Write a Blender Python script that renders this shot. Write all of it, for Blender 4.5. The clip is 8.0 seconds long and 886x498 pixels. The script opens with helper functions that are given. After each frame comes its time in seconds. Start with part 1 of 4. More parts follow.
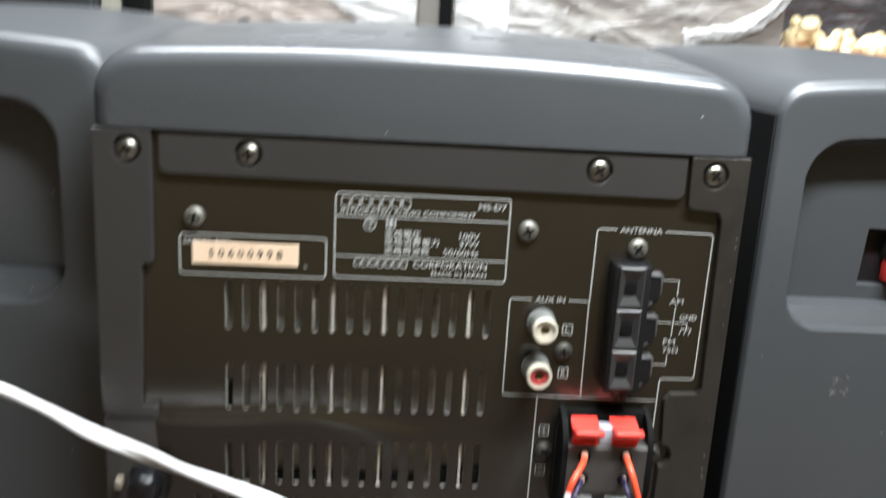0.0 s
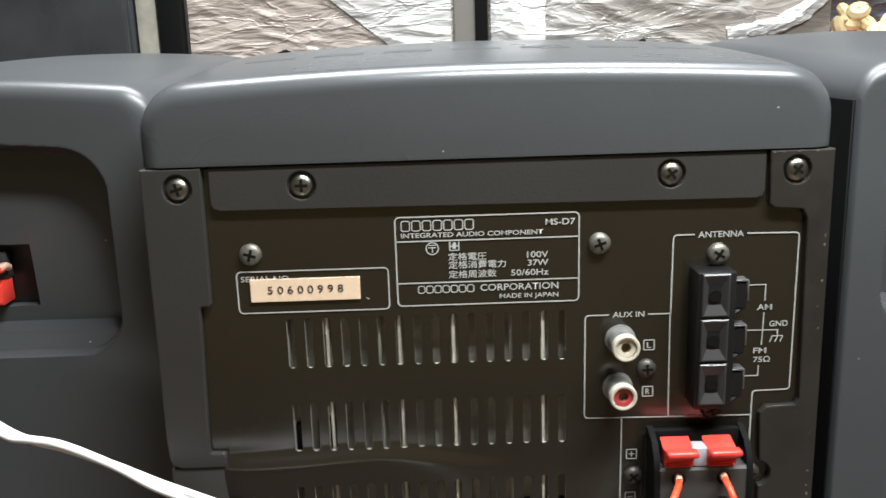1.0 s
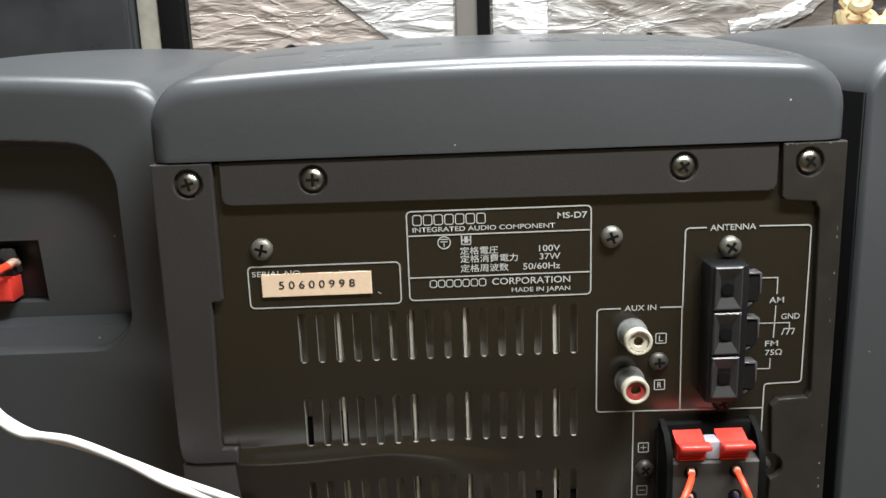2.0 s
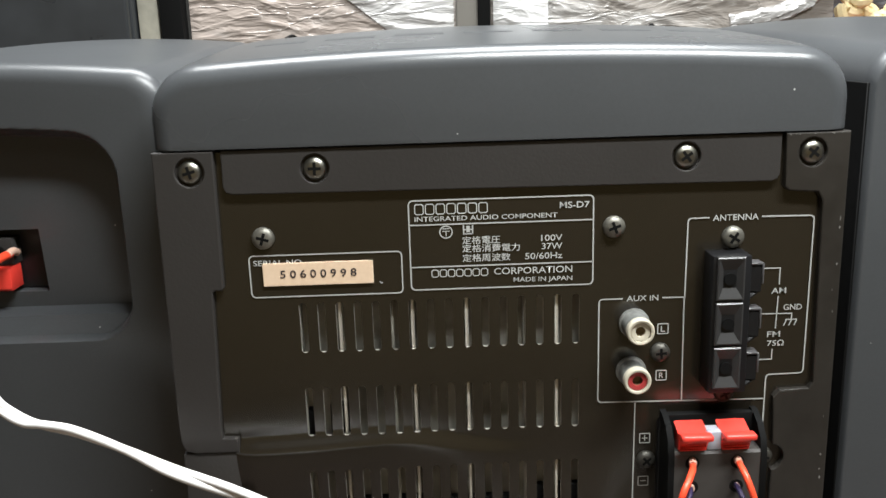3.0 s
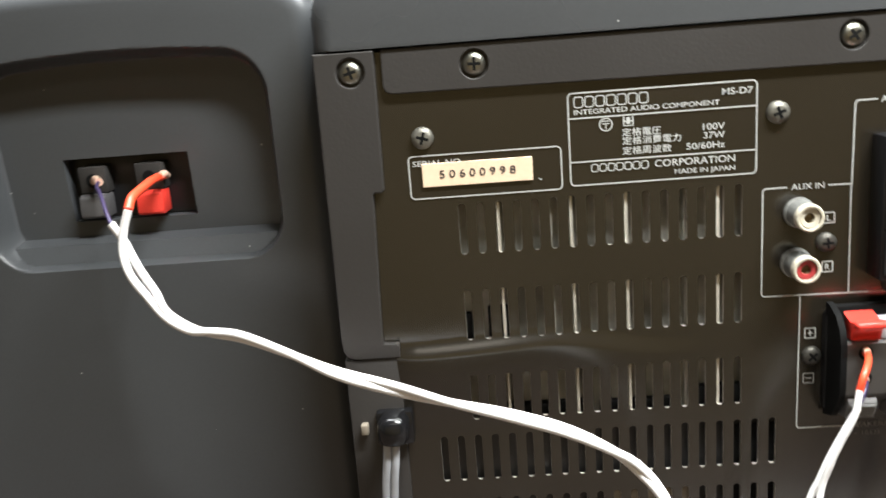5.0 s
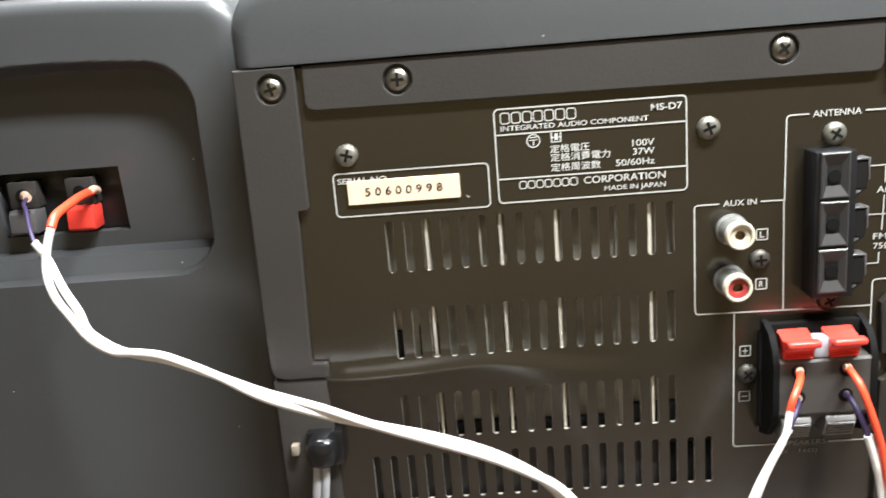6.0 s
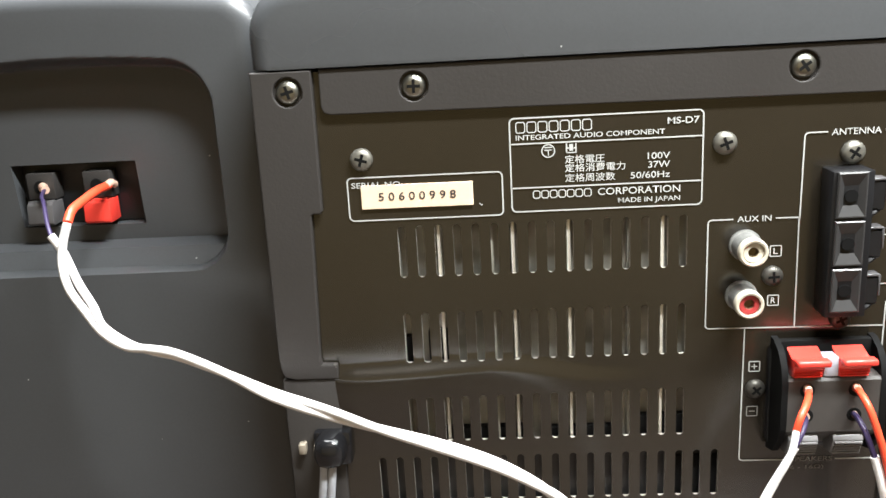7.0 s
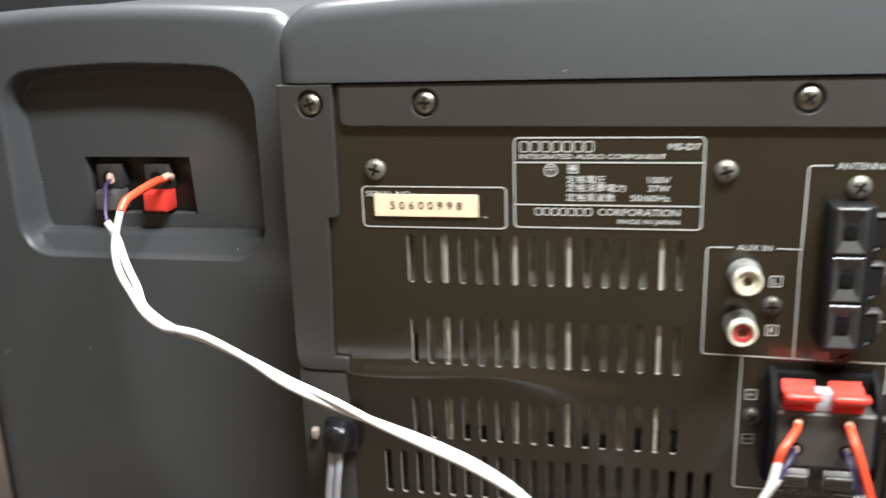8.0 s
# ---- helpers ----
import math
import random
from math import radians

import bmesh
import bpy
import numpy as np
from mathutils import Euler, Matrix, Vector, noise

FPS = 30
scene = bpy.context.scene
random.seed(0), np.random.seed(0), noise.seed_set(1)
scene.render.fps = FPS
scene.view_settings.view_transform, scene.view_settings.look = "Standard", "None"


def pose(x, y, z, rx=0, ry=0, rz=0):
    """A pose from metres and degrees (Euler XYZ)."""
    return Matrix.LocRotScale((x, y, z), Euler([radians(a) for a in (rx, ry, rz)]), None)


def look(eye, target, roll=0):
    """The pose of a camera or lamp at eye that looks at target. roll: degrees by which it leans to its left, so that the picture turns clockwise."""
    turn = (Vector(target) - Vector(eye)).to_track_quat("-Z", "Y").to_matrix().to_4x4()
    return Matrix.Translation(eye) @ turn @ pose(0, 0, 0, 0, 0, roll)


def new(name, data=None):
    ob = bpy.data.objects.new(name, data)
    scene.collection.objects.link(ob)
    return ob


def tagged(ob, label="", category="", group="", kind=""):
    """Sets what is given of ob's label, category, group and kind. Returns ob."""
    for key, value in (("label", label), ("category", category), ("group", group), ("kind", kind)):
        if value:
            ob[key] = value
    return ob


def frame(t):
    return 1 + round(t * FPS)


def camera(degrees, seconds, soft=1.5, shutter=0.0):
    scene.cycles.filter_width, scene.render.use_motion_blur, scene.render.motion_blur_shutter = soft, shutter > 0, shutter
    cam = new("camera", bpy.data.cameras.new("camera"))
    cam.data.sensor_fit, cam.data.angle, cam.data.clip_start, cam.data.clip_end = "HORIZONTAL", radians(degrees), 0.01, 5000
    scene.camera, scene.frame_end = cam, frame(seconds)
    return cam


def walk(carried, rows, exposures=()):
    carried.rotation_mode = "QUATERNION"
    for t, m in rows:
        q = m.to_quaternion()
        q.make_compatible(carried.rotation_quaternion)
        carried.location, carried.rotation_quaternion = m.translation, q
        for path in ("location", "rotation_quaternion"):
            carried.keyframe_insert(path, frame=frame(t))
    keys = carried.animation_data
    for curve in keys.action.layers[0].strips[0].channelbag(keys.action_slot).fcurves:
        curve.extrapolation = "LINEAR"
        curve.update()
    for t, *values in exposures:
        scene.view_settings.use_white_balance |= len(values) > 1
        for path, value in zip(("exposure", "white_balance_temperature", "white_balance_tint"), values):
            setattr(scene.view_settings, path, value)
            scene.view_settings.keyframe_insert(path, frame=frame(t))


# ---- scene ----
cam = camera(55.0, 8.0, 1.5, 0.9)
PATH = [
    (0, (-0.0125, -0.3117, 0.3485), (0.1112, 1.6196, -0.1562), 3.26),
    (0.1, (-0.0111, -0.3101, 0.3453), (0.1146, 1.6318, -0.1164), 2.36),
    (0.5, (-0.0120, -0.3010, 0.3459), (0.0382, 1.6420, -0.1259), -1.20),
    (1, (-0.0191, -0.2959, 0.3441), (-0.0027, 1.6520, -0.1091), -1.78),
    (1.5, (-0.0225, -0.2955, 0.3434), (-0.0035, 1.6520, -0.1116), -2.03),
    (3, (-0.0253, -0.2949, 0.3412), (-0.0012, 1.6482, -0.1319), -1.79),
    (3.3, (-0.0235, -0.2964, 0.3354), (-0.0432, 1.6514, -0.1181), -2.05),
    (3.4, (-0.0357, -0.2966, 0.3374), (-0.0304, 1.6470, -0.1340), -2.07),
    (3.5, (-0.0450, -0.2979, 0.3359), (-0.0504, 1.6497, -0.1189), -2.11),
    (3.6, (-0.0542, -0.2989, 0.3349), (-0.0649, 1.6511, -0.1094), -2.09),
    (3.7, (-0.0604, -0.2993, 0.3362), (-0.0813, 1.6474, -0.1219), -2.18),
    (4, (-0.0673, -0.2983, 0.3333), (-0.1343, 1.6464, -0.1288), -2.50),
    (4.5, (-0.0587, -0.2960, 0.3330), (-0.1348, 1.6465, -0.1367), -2.41),
    (5, (-0.0681, -0.3023, 0.3082), (-0.1505, 1.6394, -0.1643), -4.49),
    (5.2, (-0.0689, -0.2990, 0.3098), (-0.0977, 1.6414, -0.1740), -4.54),
    (6.3, (-0.037, -0.294, 0.318), (-0.142, 1.642, -0.174), -4.2),
    (6.4, (-0.0379, -0.2955, 0.3224), (-0.1460, 1.6367, -0.1829), -3.76),
    (6.5, (-0.0382, -0.2947, 0.3243), (-0.1638, 1.6329, -0.1936), -3.86),
    (6.6, (-0.0403, -0.2951, 0.3224), (-0.1699, 1.6335, -0.1910), -3.81),
    (7, (-0.0405, -0.2924, 0.3221), (-0.1590, 1.6334, -0.2045), -3.27),
    (7.4, (-0.0126, -0.2964, 0.3239), (-0.2989, 1.6142, -0.1934), -3.03),
    (7.5, (-0.0147, -0.2978, 0.3246), (-0.3011, 1.6106, -0.2006), -2.84),
    (7.6, (-0.0133, -0.2989, 0.3264), (-0.3245, 1.6057, -0.1987), -2.81),
    (7.9, (-0.0102, -0.3009, 0.3275), (-0.3465, 1.6007, -0.1929), -2.07),
    (8, (0.0040, -0.3009, 0.3308), (-0.4005, 1.5834, -0.2038), -1.91),
]
EXPOSURES = [(0.0, 0.42, 6200, 10), (0.6, 0.28, 6300, 10), (1.5, 0.14, 6400, 10), (2.8, 0.06, 6450, 10), (4.0, 0.04, 6500, 10), (4.5, 0.2, 6500, 10), (5.0, 0.76, 6550, 10), (6.3, 1.08, 6500, 11), (7.2, 1.06, 6500, 11), (8.0, 0.8, 6500, 11)]
walk(cam, [(t, look(eye, target, roll)) for t, eye, target, roll in PATH], EXPOSURES)

# ---- light ----
TZ = 0.05            # the table's top
FLOOR = -0.70


def lamp(name, at, target, w, h, watts, colour):
    data = bpy.data.lights.new(name, "AREA")
    data.shape, data.size, data.size_y, data.energy, data.color = "RECTANGLE", w, h, watts, colour
    ob = new(name, data)
    ob.matrix_world = look(at, target)
    return ob


lamp("pendant_lamp_light", (0.19, -0.225, 0.775), (0.19, -0.225, 0), 0.40, 0.06, 10.2, (0.93, 0.97, 0.96))
lamp("ceiling_panel_light", (0.0, 0.27, 1.66), (0.0, 0.27, 0), 1.2, 0.6, 58, (0.94, 0.97, 0.97))
# added fill: brightens the south wall and floor that the panel mirrors
lamp("south_fill_light", (0.1, -1.35, 1.66), (0.1, -1.35, 0), 1.2, 0.25, 2.2, (1.0, 0.93, 0.80))
world = bpy.data.worlds.new("world")
scene.world = world
world.use_nodes = True
world.node_tree.nodes["Background"].inputs[0].default_value = (0.5, 0.52, 0.55, 1)
world.node_tree.nodes["Background"].inputs[1].default_value = 0.05


# ---- materials ----
def material(name, colour, rough=0.5, metal=0.0, spread=0.12, grain=300.0, bump=0.0, blotch=14.0, rough_spread=0.1,
             specks=0.0, coat=0.0, second=None, spec=0.5):
    """A surface that varies at two scales: fine grain and broad blotches; specks of pale dust if wanted."""
    m = bpy.data.materials.new(name)
    m.use_nodes = True
    t = m.node_tree
    b = t.nodes["Principled BSDF"]
    co = t.nodes.new("ShaderNodeTexCoord")

    def noise_at(scale, detail):
        n = t.nodes.new("ShaderNodeTexNoise")
        n.inputs["Scale"].default_value, n.inputs["Detail"].default_value = scale, detail
        t.links.new(co.outputs["Object"], n.inputs["Vector"])
        return n

    fine, broad = noise_at(grain, 3.0), noise_at(blotch, 4.0)
    add = t.nodes.new("ShaderNodeMath")
    add.operation = "MULTIPLY_ADD"
    t.links.new(fine.outputs["Fac"], add.inputs[0])
    add.inputs[1].default_value = 0.4
    t.links.new(broad.outputs["Fac"], add.inputs[2])
    ramp = t.nodes.new("ShaderNodeMapRange")
    ramp.inputs["From Min"].default_value, ramp.inputs["From Max"].default_value = 0.45, 0.95
    t.links.new(add.outputs[0], ramp.inputs["Value"])
    mix = t.nodes.new("ShaderNodeMix")
    mix.data_type = "RGBA"
    lo = tuple(c * (1 - spread) for c in colour)
    hi = tuple(min(1, c * (1 + spread)) for c in (second or colour))
    mix.inputs[6].default_value, mix.inputs[7].default_value = (*lo, 1), (*hi, 1)
    t.links.new(ramp.outputs[0], mix.inputs[0])
    out = mix.outputs[2]
    if specks:
        v = t.nodes.new("ShaderNodeTexVoronoi")
        v.inputs["Scale"].default_value = 130.0
        t.links.new(co.outputs["Object"], v.inputs["Vector"])
        lim = t.nodes.new("ShaderNodeMath")
        lim.operation, lim.inputs[1].default_value = "LESS_THAN", 0.045
        t.links.new(v.outputs["Distance"], lim.inputs[0])
        few = t.nodes.new("ShaderNodeMath")
        few.operation, few.inputs[1].default_value = "GREATER_THAN", 1.0 - specks
        sep = t.nodes.new("ShaderNodeSeparateColor")
        t.links.new(v.outputs["Color"], sep.inputs[0])
        t.links.new(sep.outputs[0], few.inputs[0])
        both = t.nodes.new("ShaderNodeMath")
        both.operation = "MULTIPLY"
        t.links.new(lim.outputs[0], both.inputs[0])
        t.links.new(few.outputs[0], both.inputs[1])
        dust = t.nodes.new("ShaderNodeMix")
        dust.data_type = "RGBA"
        t.links.new(both.outputs[0], dust.inputs[0])
        t.links.new(out, dust.inputs[6])
        dust.inputs[7].default_value = (0.42, 0.42, 0.41, 1)
        out = dust.outputs[2]
    t.links.new(out, b.inputs["Base Color"])
    rr = t.nodes.new("ShaderNodeMapRange")
    rr.inputs["To Min"].default_value, rr.inputs["To Max"].default_value = max(0.02, rough - rough_spread), min(1, rough + rough_spread)
    t.links.new(broad.outputs["Fac"], rr.inputs["Value"])
    t.links.new(rr.outputs[0], b.inputs["Roughness"])
    b.inputs["Metallic"].default_value = metal
    b.inputs["Coat Weight"].default_value = coat
    b.inputs["Coat Roughness"].default_value = 0.14
    b.inputs["Specular IOR Level"].default_value = spec
    if bump:
        n = t.nodes.new("ShaderNodeBump")
        n.inputs["Strength"].default_value, n.inputs["Distance"].default_value = bump, 0.0004
        t.links.new(fine.outputs["Fac"], n.inputs["Height"])
        t.links.new(n.outputs[0], b.inputs["Normal"])
    return m


SHELL = material("slate_grey_plastic", (0.060, 0.063, 0.067), 0.36, spread=0.10, grain=900, bump=0.05, specks=0.14, blotch=9, rough_spread=0.06)
COVER = material("satin_slate_grey_plastic", (0.062, 0.065, 0.069), 0.28, spread=0.10, grain=900, bump=0.05, specks=0.14, blotch=9, rough_spread=0.05)
SHELL_DARK = material("dark_grey_plastic", (0.033, 0.030, 0.0285), 0.45, spread=0.07, grain=900, bump=0.15, specks=0.03)
SHELL_WORN = material("worn_warm_grey_plastic", (0.026, 0.023, 0.020), 0.34, spread=0.25, grain=250, bump=0.2, specks=0.12, blotch=40)
PANEL = material("black_lacquered_steel", (0.0165, 0.0133, 0.0095), 0.23, spread=0.15, grain=500, rough_spread=0.05, specks=0.02, spec=0.85)
BLACK = material("black_plastic", (0.009, 0.009, 0.010), 0.36, spread=0.2, grain=600, bump=0.1, spec=0.35)
BLACK_GLOSS = material("glossy_black_rubber", (0.008, 0.008, 0.009), 0.16, spread=0.2, grain=300)
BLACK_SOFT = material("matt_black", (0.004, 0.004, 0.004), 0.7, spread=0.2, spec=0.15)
BLOCK = material("charcoal_plastic", (0.036, 0.035, 0.035), 0.36, spread=0.15, grain=500)
BLOCK_DARK = material("dark_moulded_plastic", (0.028, 0.026, 0.025), 0.42, spread=0.2, grain=400, spec=0.3)
GREY_LEVER = material("dark_grey_lever", (0.075, 0.072, 0.074), 0.4, spread=0.1, grain=500)
STEEL = material("dull_nickel", (0.29, 0.28, 0.24), 0.36, metal=1.0, spread=0.25, grain=700, blotch=200)
STEEL_MID = material("scuffed_nickel", (0.19, 0.19, 0.18), 0.55, metal=0.2, spread=0.35, grain=900, blotch=300)
# screw nickel with the shade beside the terminals put into its colour
STEEL_SHADED = material("shaded_screw_nickel", (0.085, 0.08, 0.07), 0.5, metal=0.7, spread=0.3, grain=700, blotch=200)
STEEL_DARK = material("tarnished_nickel", (0.22, 0.21, 0.18), 0.48, metal=0.7, spread=0.3, grain=700, blotch=200)
CUT = material("bare_cut_steel", (0.62, 0.58, 0.52), 0.45, metal=0.6, spread=0.2, grain=900)
FIN = material("aluminium_fin", (0.68, 0.64, 0.57), 0.45, metal=0.35, spread=0.2, grain=300)
BOARD = material("dim_grey_steel", (0.37, 0.35, 0.30), 0.55, metal=0.2, spread=0.4, grain=60, blotch=60)
PRINT = material("white_print", (0.44, 0.44, 0.42), 0.6, spread=0.1, grain=900)
# greyer than PRINT: the lowest marks, and the chips and scuff
PRINT_DIM = material("grey_print", (0.20, 0.19, 0.18), 0.6, spread=0.3, grain=900)
STICKER = material("cream_label_paper", (0.84, 0.61, 0.42), 0.55, spread=0.08, grain=700, second=(0.86, 0.66, 0.48))
INK = material("dark_ink", (0.03, 0.025, 0.03), 0.6, spread=0.1)
IVORY = material("ivory_plastic", (0.56, 0.51, 0.41), 0.38, spread=0.06)
RED = material("red_plastic", (0.76, 0.05, 0.035), 0.32, spread=0.1, grain=400)
RED_DARK = material("deep_red_plastic", (0.36, 0.04, 0.04), 0.4, spread=0.12)
ORANGE = material("orange_red_sleeve", (0.85, 0.075, 0.03), 0.38, spread=0.08)
VIOLET = material("violet_sleeve", (0.035, 0.024, 0.07), 0.4, spread=0.15)
WHITE = material("white_pvc", (0.88, 0.86, 0.85), 0.36, spread=0.04, grain=200, blotch=60)
COPPER = material("bare_copper_strands", (0.82, 0.52, 0.40), 0.4, metal=0.4, spread=0.25, grain=1500)
CORD = material("grey_mains_cord", (0.38, 0.39, 0.42), 0.18, spread=0.15)
BEIGE = material("beige_plastic", (0.24, 0.205, 0.16), 0.5, spread=0.12)
TAN = material("dim_brass", (0.20, 0.15, 0.085), 0.4, metal=0.6, spread=0.2)
LEVER_GREY = material("mid_grey_plastic", (0.17, 0.165, 0.165), 0.4, spread=0.1, grain=500)
TERMINAL = material("charcoal_brown_plastic", (0.05, 0.045, 0.042), 0.42, spread=0.15, grain=400)
LEVER_PALE = material("pale_blue_grey_plastic", (0.36, 0.37, 0.42), 0.4, spread=0.1)


# ---- building helpers, in millimetres ----
def part(name, bm, mat, parent=None, label="", smooth=40):
    """Links a bmesh drawn in millimetres as one mesh object, under a thing or a part."""
    bmesh.ops.scale(bm, vec=(0.001, 0.001, 0.001), verts=bm.verts)
    bmesh.ops.recalc_face_normals(bm, faces=bm.faces)
    me = bpy.data.meshes.new(name)
    if smooth:
        for f in bm.faces:
            f.smooth = True
        lim = radians(smooth)
        for e in bm.edges:
            if len(e.link_faces) == 2 and e.calc_face_angle(0) > lim:
                e.smooth = False
    bm.to_mesh(me)
    bm.free()
    for m in (mat if isinstance(mat, (list, tuple)) else [mat]):
        me.materials.append(m)
    ob = new(name, me)
    if parent:
        ob.parent = parent
        if parent.type == "EMPTY":
            ob.matrix_parent_inverse = Matrix.Translation(-parent.location)
    return tagged(ob, label)


def thing(name, x, y, z, label, category, group="", kind=""):
    ob = new(name)
    ob.empty_display_size = 0.02
    ob.location = (x / 1000, y / 1000, z / 1000)
    return tagged(ob, label, category, group, kind)


def box(bm, x0, x1, y0, y1, z0, z1, bevel=0.0, seg=2):
    vs = [bm.verts.new((x, y, z)) for x in (x0, x1) for y in (y0, y1) for z in (z0, z1)]
    fs = [bm.faces.new([vs[i] for i in q]) for q in ((0, 1, 3, 2), (4, 6, 7, 5), (0, 4, 5, 1), (2, 3, 7, 6), (0, 2, 6, 4), (1, 5, 7, 3))]
    if bevel:
        es = list({e for f in fs for e in f.edges})
        bmesh.ops.bevel(bm, geom=es, offset=bevel, segments=seg, affect="EDGES", profile=0.5)
    return vs


def boxed(x0, x1, y0, y1, z0, z1, bevel=0.0, seg=2):
    bm = bmesh.new()
    box(bm, x0, x1, y0, y1, z0, z1, bevel, seg)
    return bm


def plate(outline, y0, y1, holes=(), bevel=0.0):
    """A plate in the plane x-z, from y0 (front) to y1, with holes through it."""
    bm = bmesh.new()
    edges, outer = [], None
    for loop in (outline, *holes):
        vs = [bm.verts.new((x, y0, z)) for x, z in loop]
        es = [bm.edges.new((vs[i], vs[(i + 1) % len(vs)])) for i in range(len(vs))]
        edges += es
        outer = outer or es
    bmesh.ops.triangle_fill(bm, use_beauty=True, use_dissolve=False, edges=edges)
    rim = [e for e in bm.edges if len(e.link_faces) == 1]
    ext = bmesh.ops.extrude_edge_only(bm, edges=rim)
    moved = [v for v in ext["geom"] if isinstance(v, bmesh.types.BMVert)]
    bmesh.ops.translate(bm, verts=moved, vec=(0, y1 - y0, 0))
    if bevel:
        bmesh.ops.bevel(bm, geom=rim, offset=bevel, segments=2, affect="EDGES", profile=0.5)
    return bm


def circle(x, z, r, n=24, a0=0.0, a1=360.0):
    full = a1 - a0 >= 360
    return [(x + r * math.cos(radians(a0 + (a1 - a0) * i / (n if full else n - 1))),
             z + r * math.sin(radians(a0 + (a1 - a0) * i / (n if full else n - 1)))) for i in range(n)]


def rounded(x0, x1, z0, z1, r, n=5):
    pts = []
    for cx, cz, a in ((x1 - r, z0 + r, -90), (x1 - r, z1 - r, 0), (x0 + r, z1 - r, 90), (x0 + r, z0 + r, 180)):
        pts += circle(cx, cz, r, n, a, a + 90)
    return pts


def lathe(bm, cx, cz, rings, n=28, cap=True):
    """Rings of (y, radius) about an axis that runs along y."""
    loops = [[bm.verts.new((cx + r * math.cos(2 * math.pi * i / n), y, cz + r * math.sin(2 * math.pi * i / n))) for i in range(n)] for y, r in rings]
    for a, b in zip(loops, loops[1:]):
        for i in range(n):
            bm.faces.new((a[i], a[(i + 1) % n], b[(i + 1) % n], b[i]))
    if cap:
        bm.faces.new(loops[-1])
    return bm


def loft(bm, loops, ends=(True, True)):
    rows = [[bm.verts.new(p) for p in lp] for lp in loops]
    n = len(rows[0])
    for a, b in zip(rows, rows[1:]):
        for i in range(n):
            bm.faces.new((a[i], a[(i + 1) % n], b[(i + 1) % n], b[i]))
    if ends[0]:
        bm.faces.new(rows[0])
    if ends[1]:
        bm.faces.new(list(reversed(rows[-1])))
    return bm


def smooth_path(points, per=8):
    """A Catmull-Rom line through points."""
    p = [Vector(q) for q in points]
    p = [2 * p[0] - p[1], *p, 2 * p[-1] - p[-2]]
    out = []
    for i in range(1, len(p) - 2):
        for k in range(per):
            t = k / per
            a, b, c, d = p[i - 1:i + 3]
            out.append(0.5 * (2 * b + (c - a) * t + (2 * a - 5 * b + 4 * c - d) * t * t + (3 * b - a - 3 * c + d) * t ** 3))
    out.append(p[-2])
    return out


def tube(bm, line, r, n=10):
    loops, side = [], Vector((0.3, 0.9, 0.2))
    for i, p in enumerate(line):
        d = (line[min(i + 1, len(line) - 1)] - line[max(i - 1, 0)]).normalized()
        side = (side - d * side.dot(d)).normalized()
        up = d.cross(side)
        loops.append([p + r * (math.cos(2 * math.pi * k / n) * side + math.sin(2 * math.pi * k / n) * up) for k in range(n)])
    return loft(bm, loops)


def stroke(bm, pts, w=0.45, y=-0.35, closed=False):
    """A printed line in the plane x-z, as a thin ribbon with mitred corners."""
    n = len(pts)
    left, right = [], []
    for i in range(n):
        a = pts[i - 1] if closed or i else pts[i]
        c = pts[(i + 1) % n] if closed or i < n - 1 else pts[i]
        d1 = Vector((pts[i][0] - a[0], pts[i][1] - a[1]))
        d2 = Vector((c[0] - pts[i][0], c[1] - pts[i][1]))
        d1 = d1.normalized() if d1.length > 1e-6 else d2.normalized()
        d2 = d2.normalized() if d2.length > 1e-6 else d1
        nrm = Vector((-(d1.y + d2.y), d1.x + d2.x))
        nrm = nrm.normalized() if nrm.length > 1e-6 else Vector((-d1.y, d1.x))
        k = 0.5 * w / max(0.35, nrm.dot(Vector((-d1.y, d1.x))))
        left.append(bm.verts.new((pts[i][0] + nrm.x * k, y, pts[i][1] + nrm.y * k)))
        right.append(bm.verts.new((pts[i][0] - nrm.x * k, y, pts[i][1] - nrm.y * k)))
    for i in range(n if closed else n - 1):
        j = (i + 1) % n
        bm.faces.new((left[i], left[j], right[j], right[i]))
    return bm


def bar(bm, x0, x1, z0, z1, y=-0.35):
    bm.faces.new([bm.verts.new(p) for p in ((x0, y, z0), (x1, y, z0), (x1, y, z1), (x0, y, z1))])


def words(text, x, z, height, mat, parent, width=None, align="LEFT", y=-0.35, bold=0.008):
    """Printed words with their baseline at z; height of the capitals and whole width in millimetres."""
    cu = bpy.data.curves.new("lettering", "FONT")
    cu.body, cu.size = text, 1.0
    cu.resolution_u, cu.offset = 3, bold
    tmp = bpy.data.objects.new("lettering", cu)
    scene.collection.objects.link(tmp)
    me = bpy.data.meshes.new_from_object(tmp.evaluated_get(bpy.context.evaluated_depsgraph_get()))
    bpy.data.objects.remove(tmp)
    bm = bmesh.new()
    bm.from_mesh(me)
    bpy.data.meshes.remove(me)
    xs = [v.co.x for v in bm.verts] or [0, 1]
    zs = [v.co.y for v in bm.verts] or [0, 1]
    top, low, left, right = max(zs), min(zs), min(xs), max(xs)
    k = height / max(1e-6, top - (low if low > 0 or text.isascii() is False else max(low, -0.02)))
    kx = width / (right - left) if width else k
    w = (right - left) * kx
    x0 = x - (0 if align == "LEFT" else w / 2 if align == "CENTER" else w)
    base = low if not text.isascii() else 0.0
    for v in bm.verts:
        v.co = Vector((x0 + (v.co.x - left) * kx, y, z + (v.co.y - base) * k))
    return part("printed_text", bm, mat, parent, smooth=0)


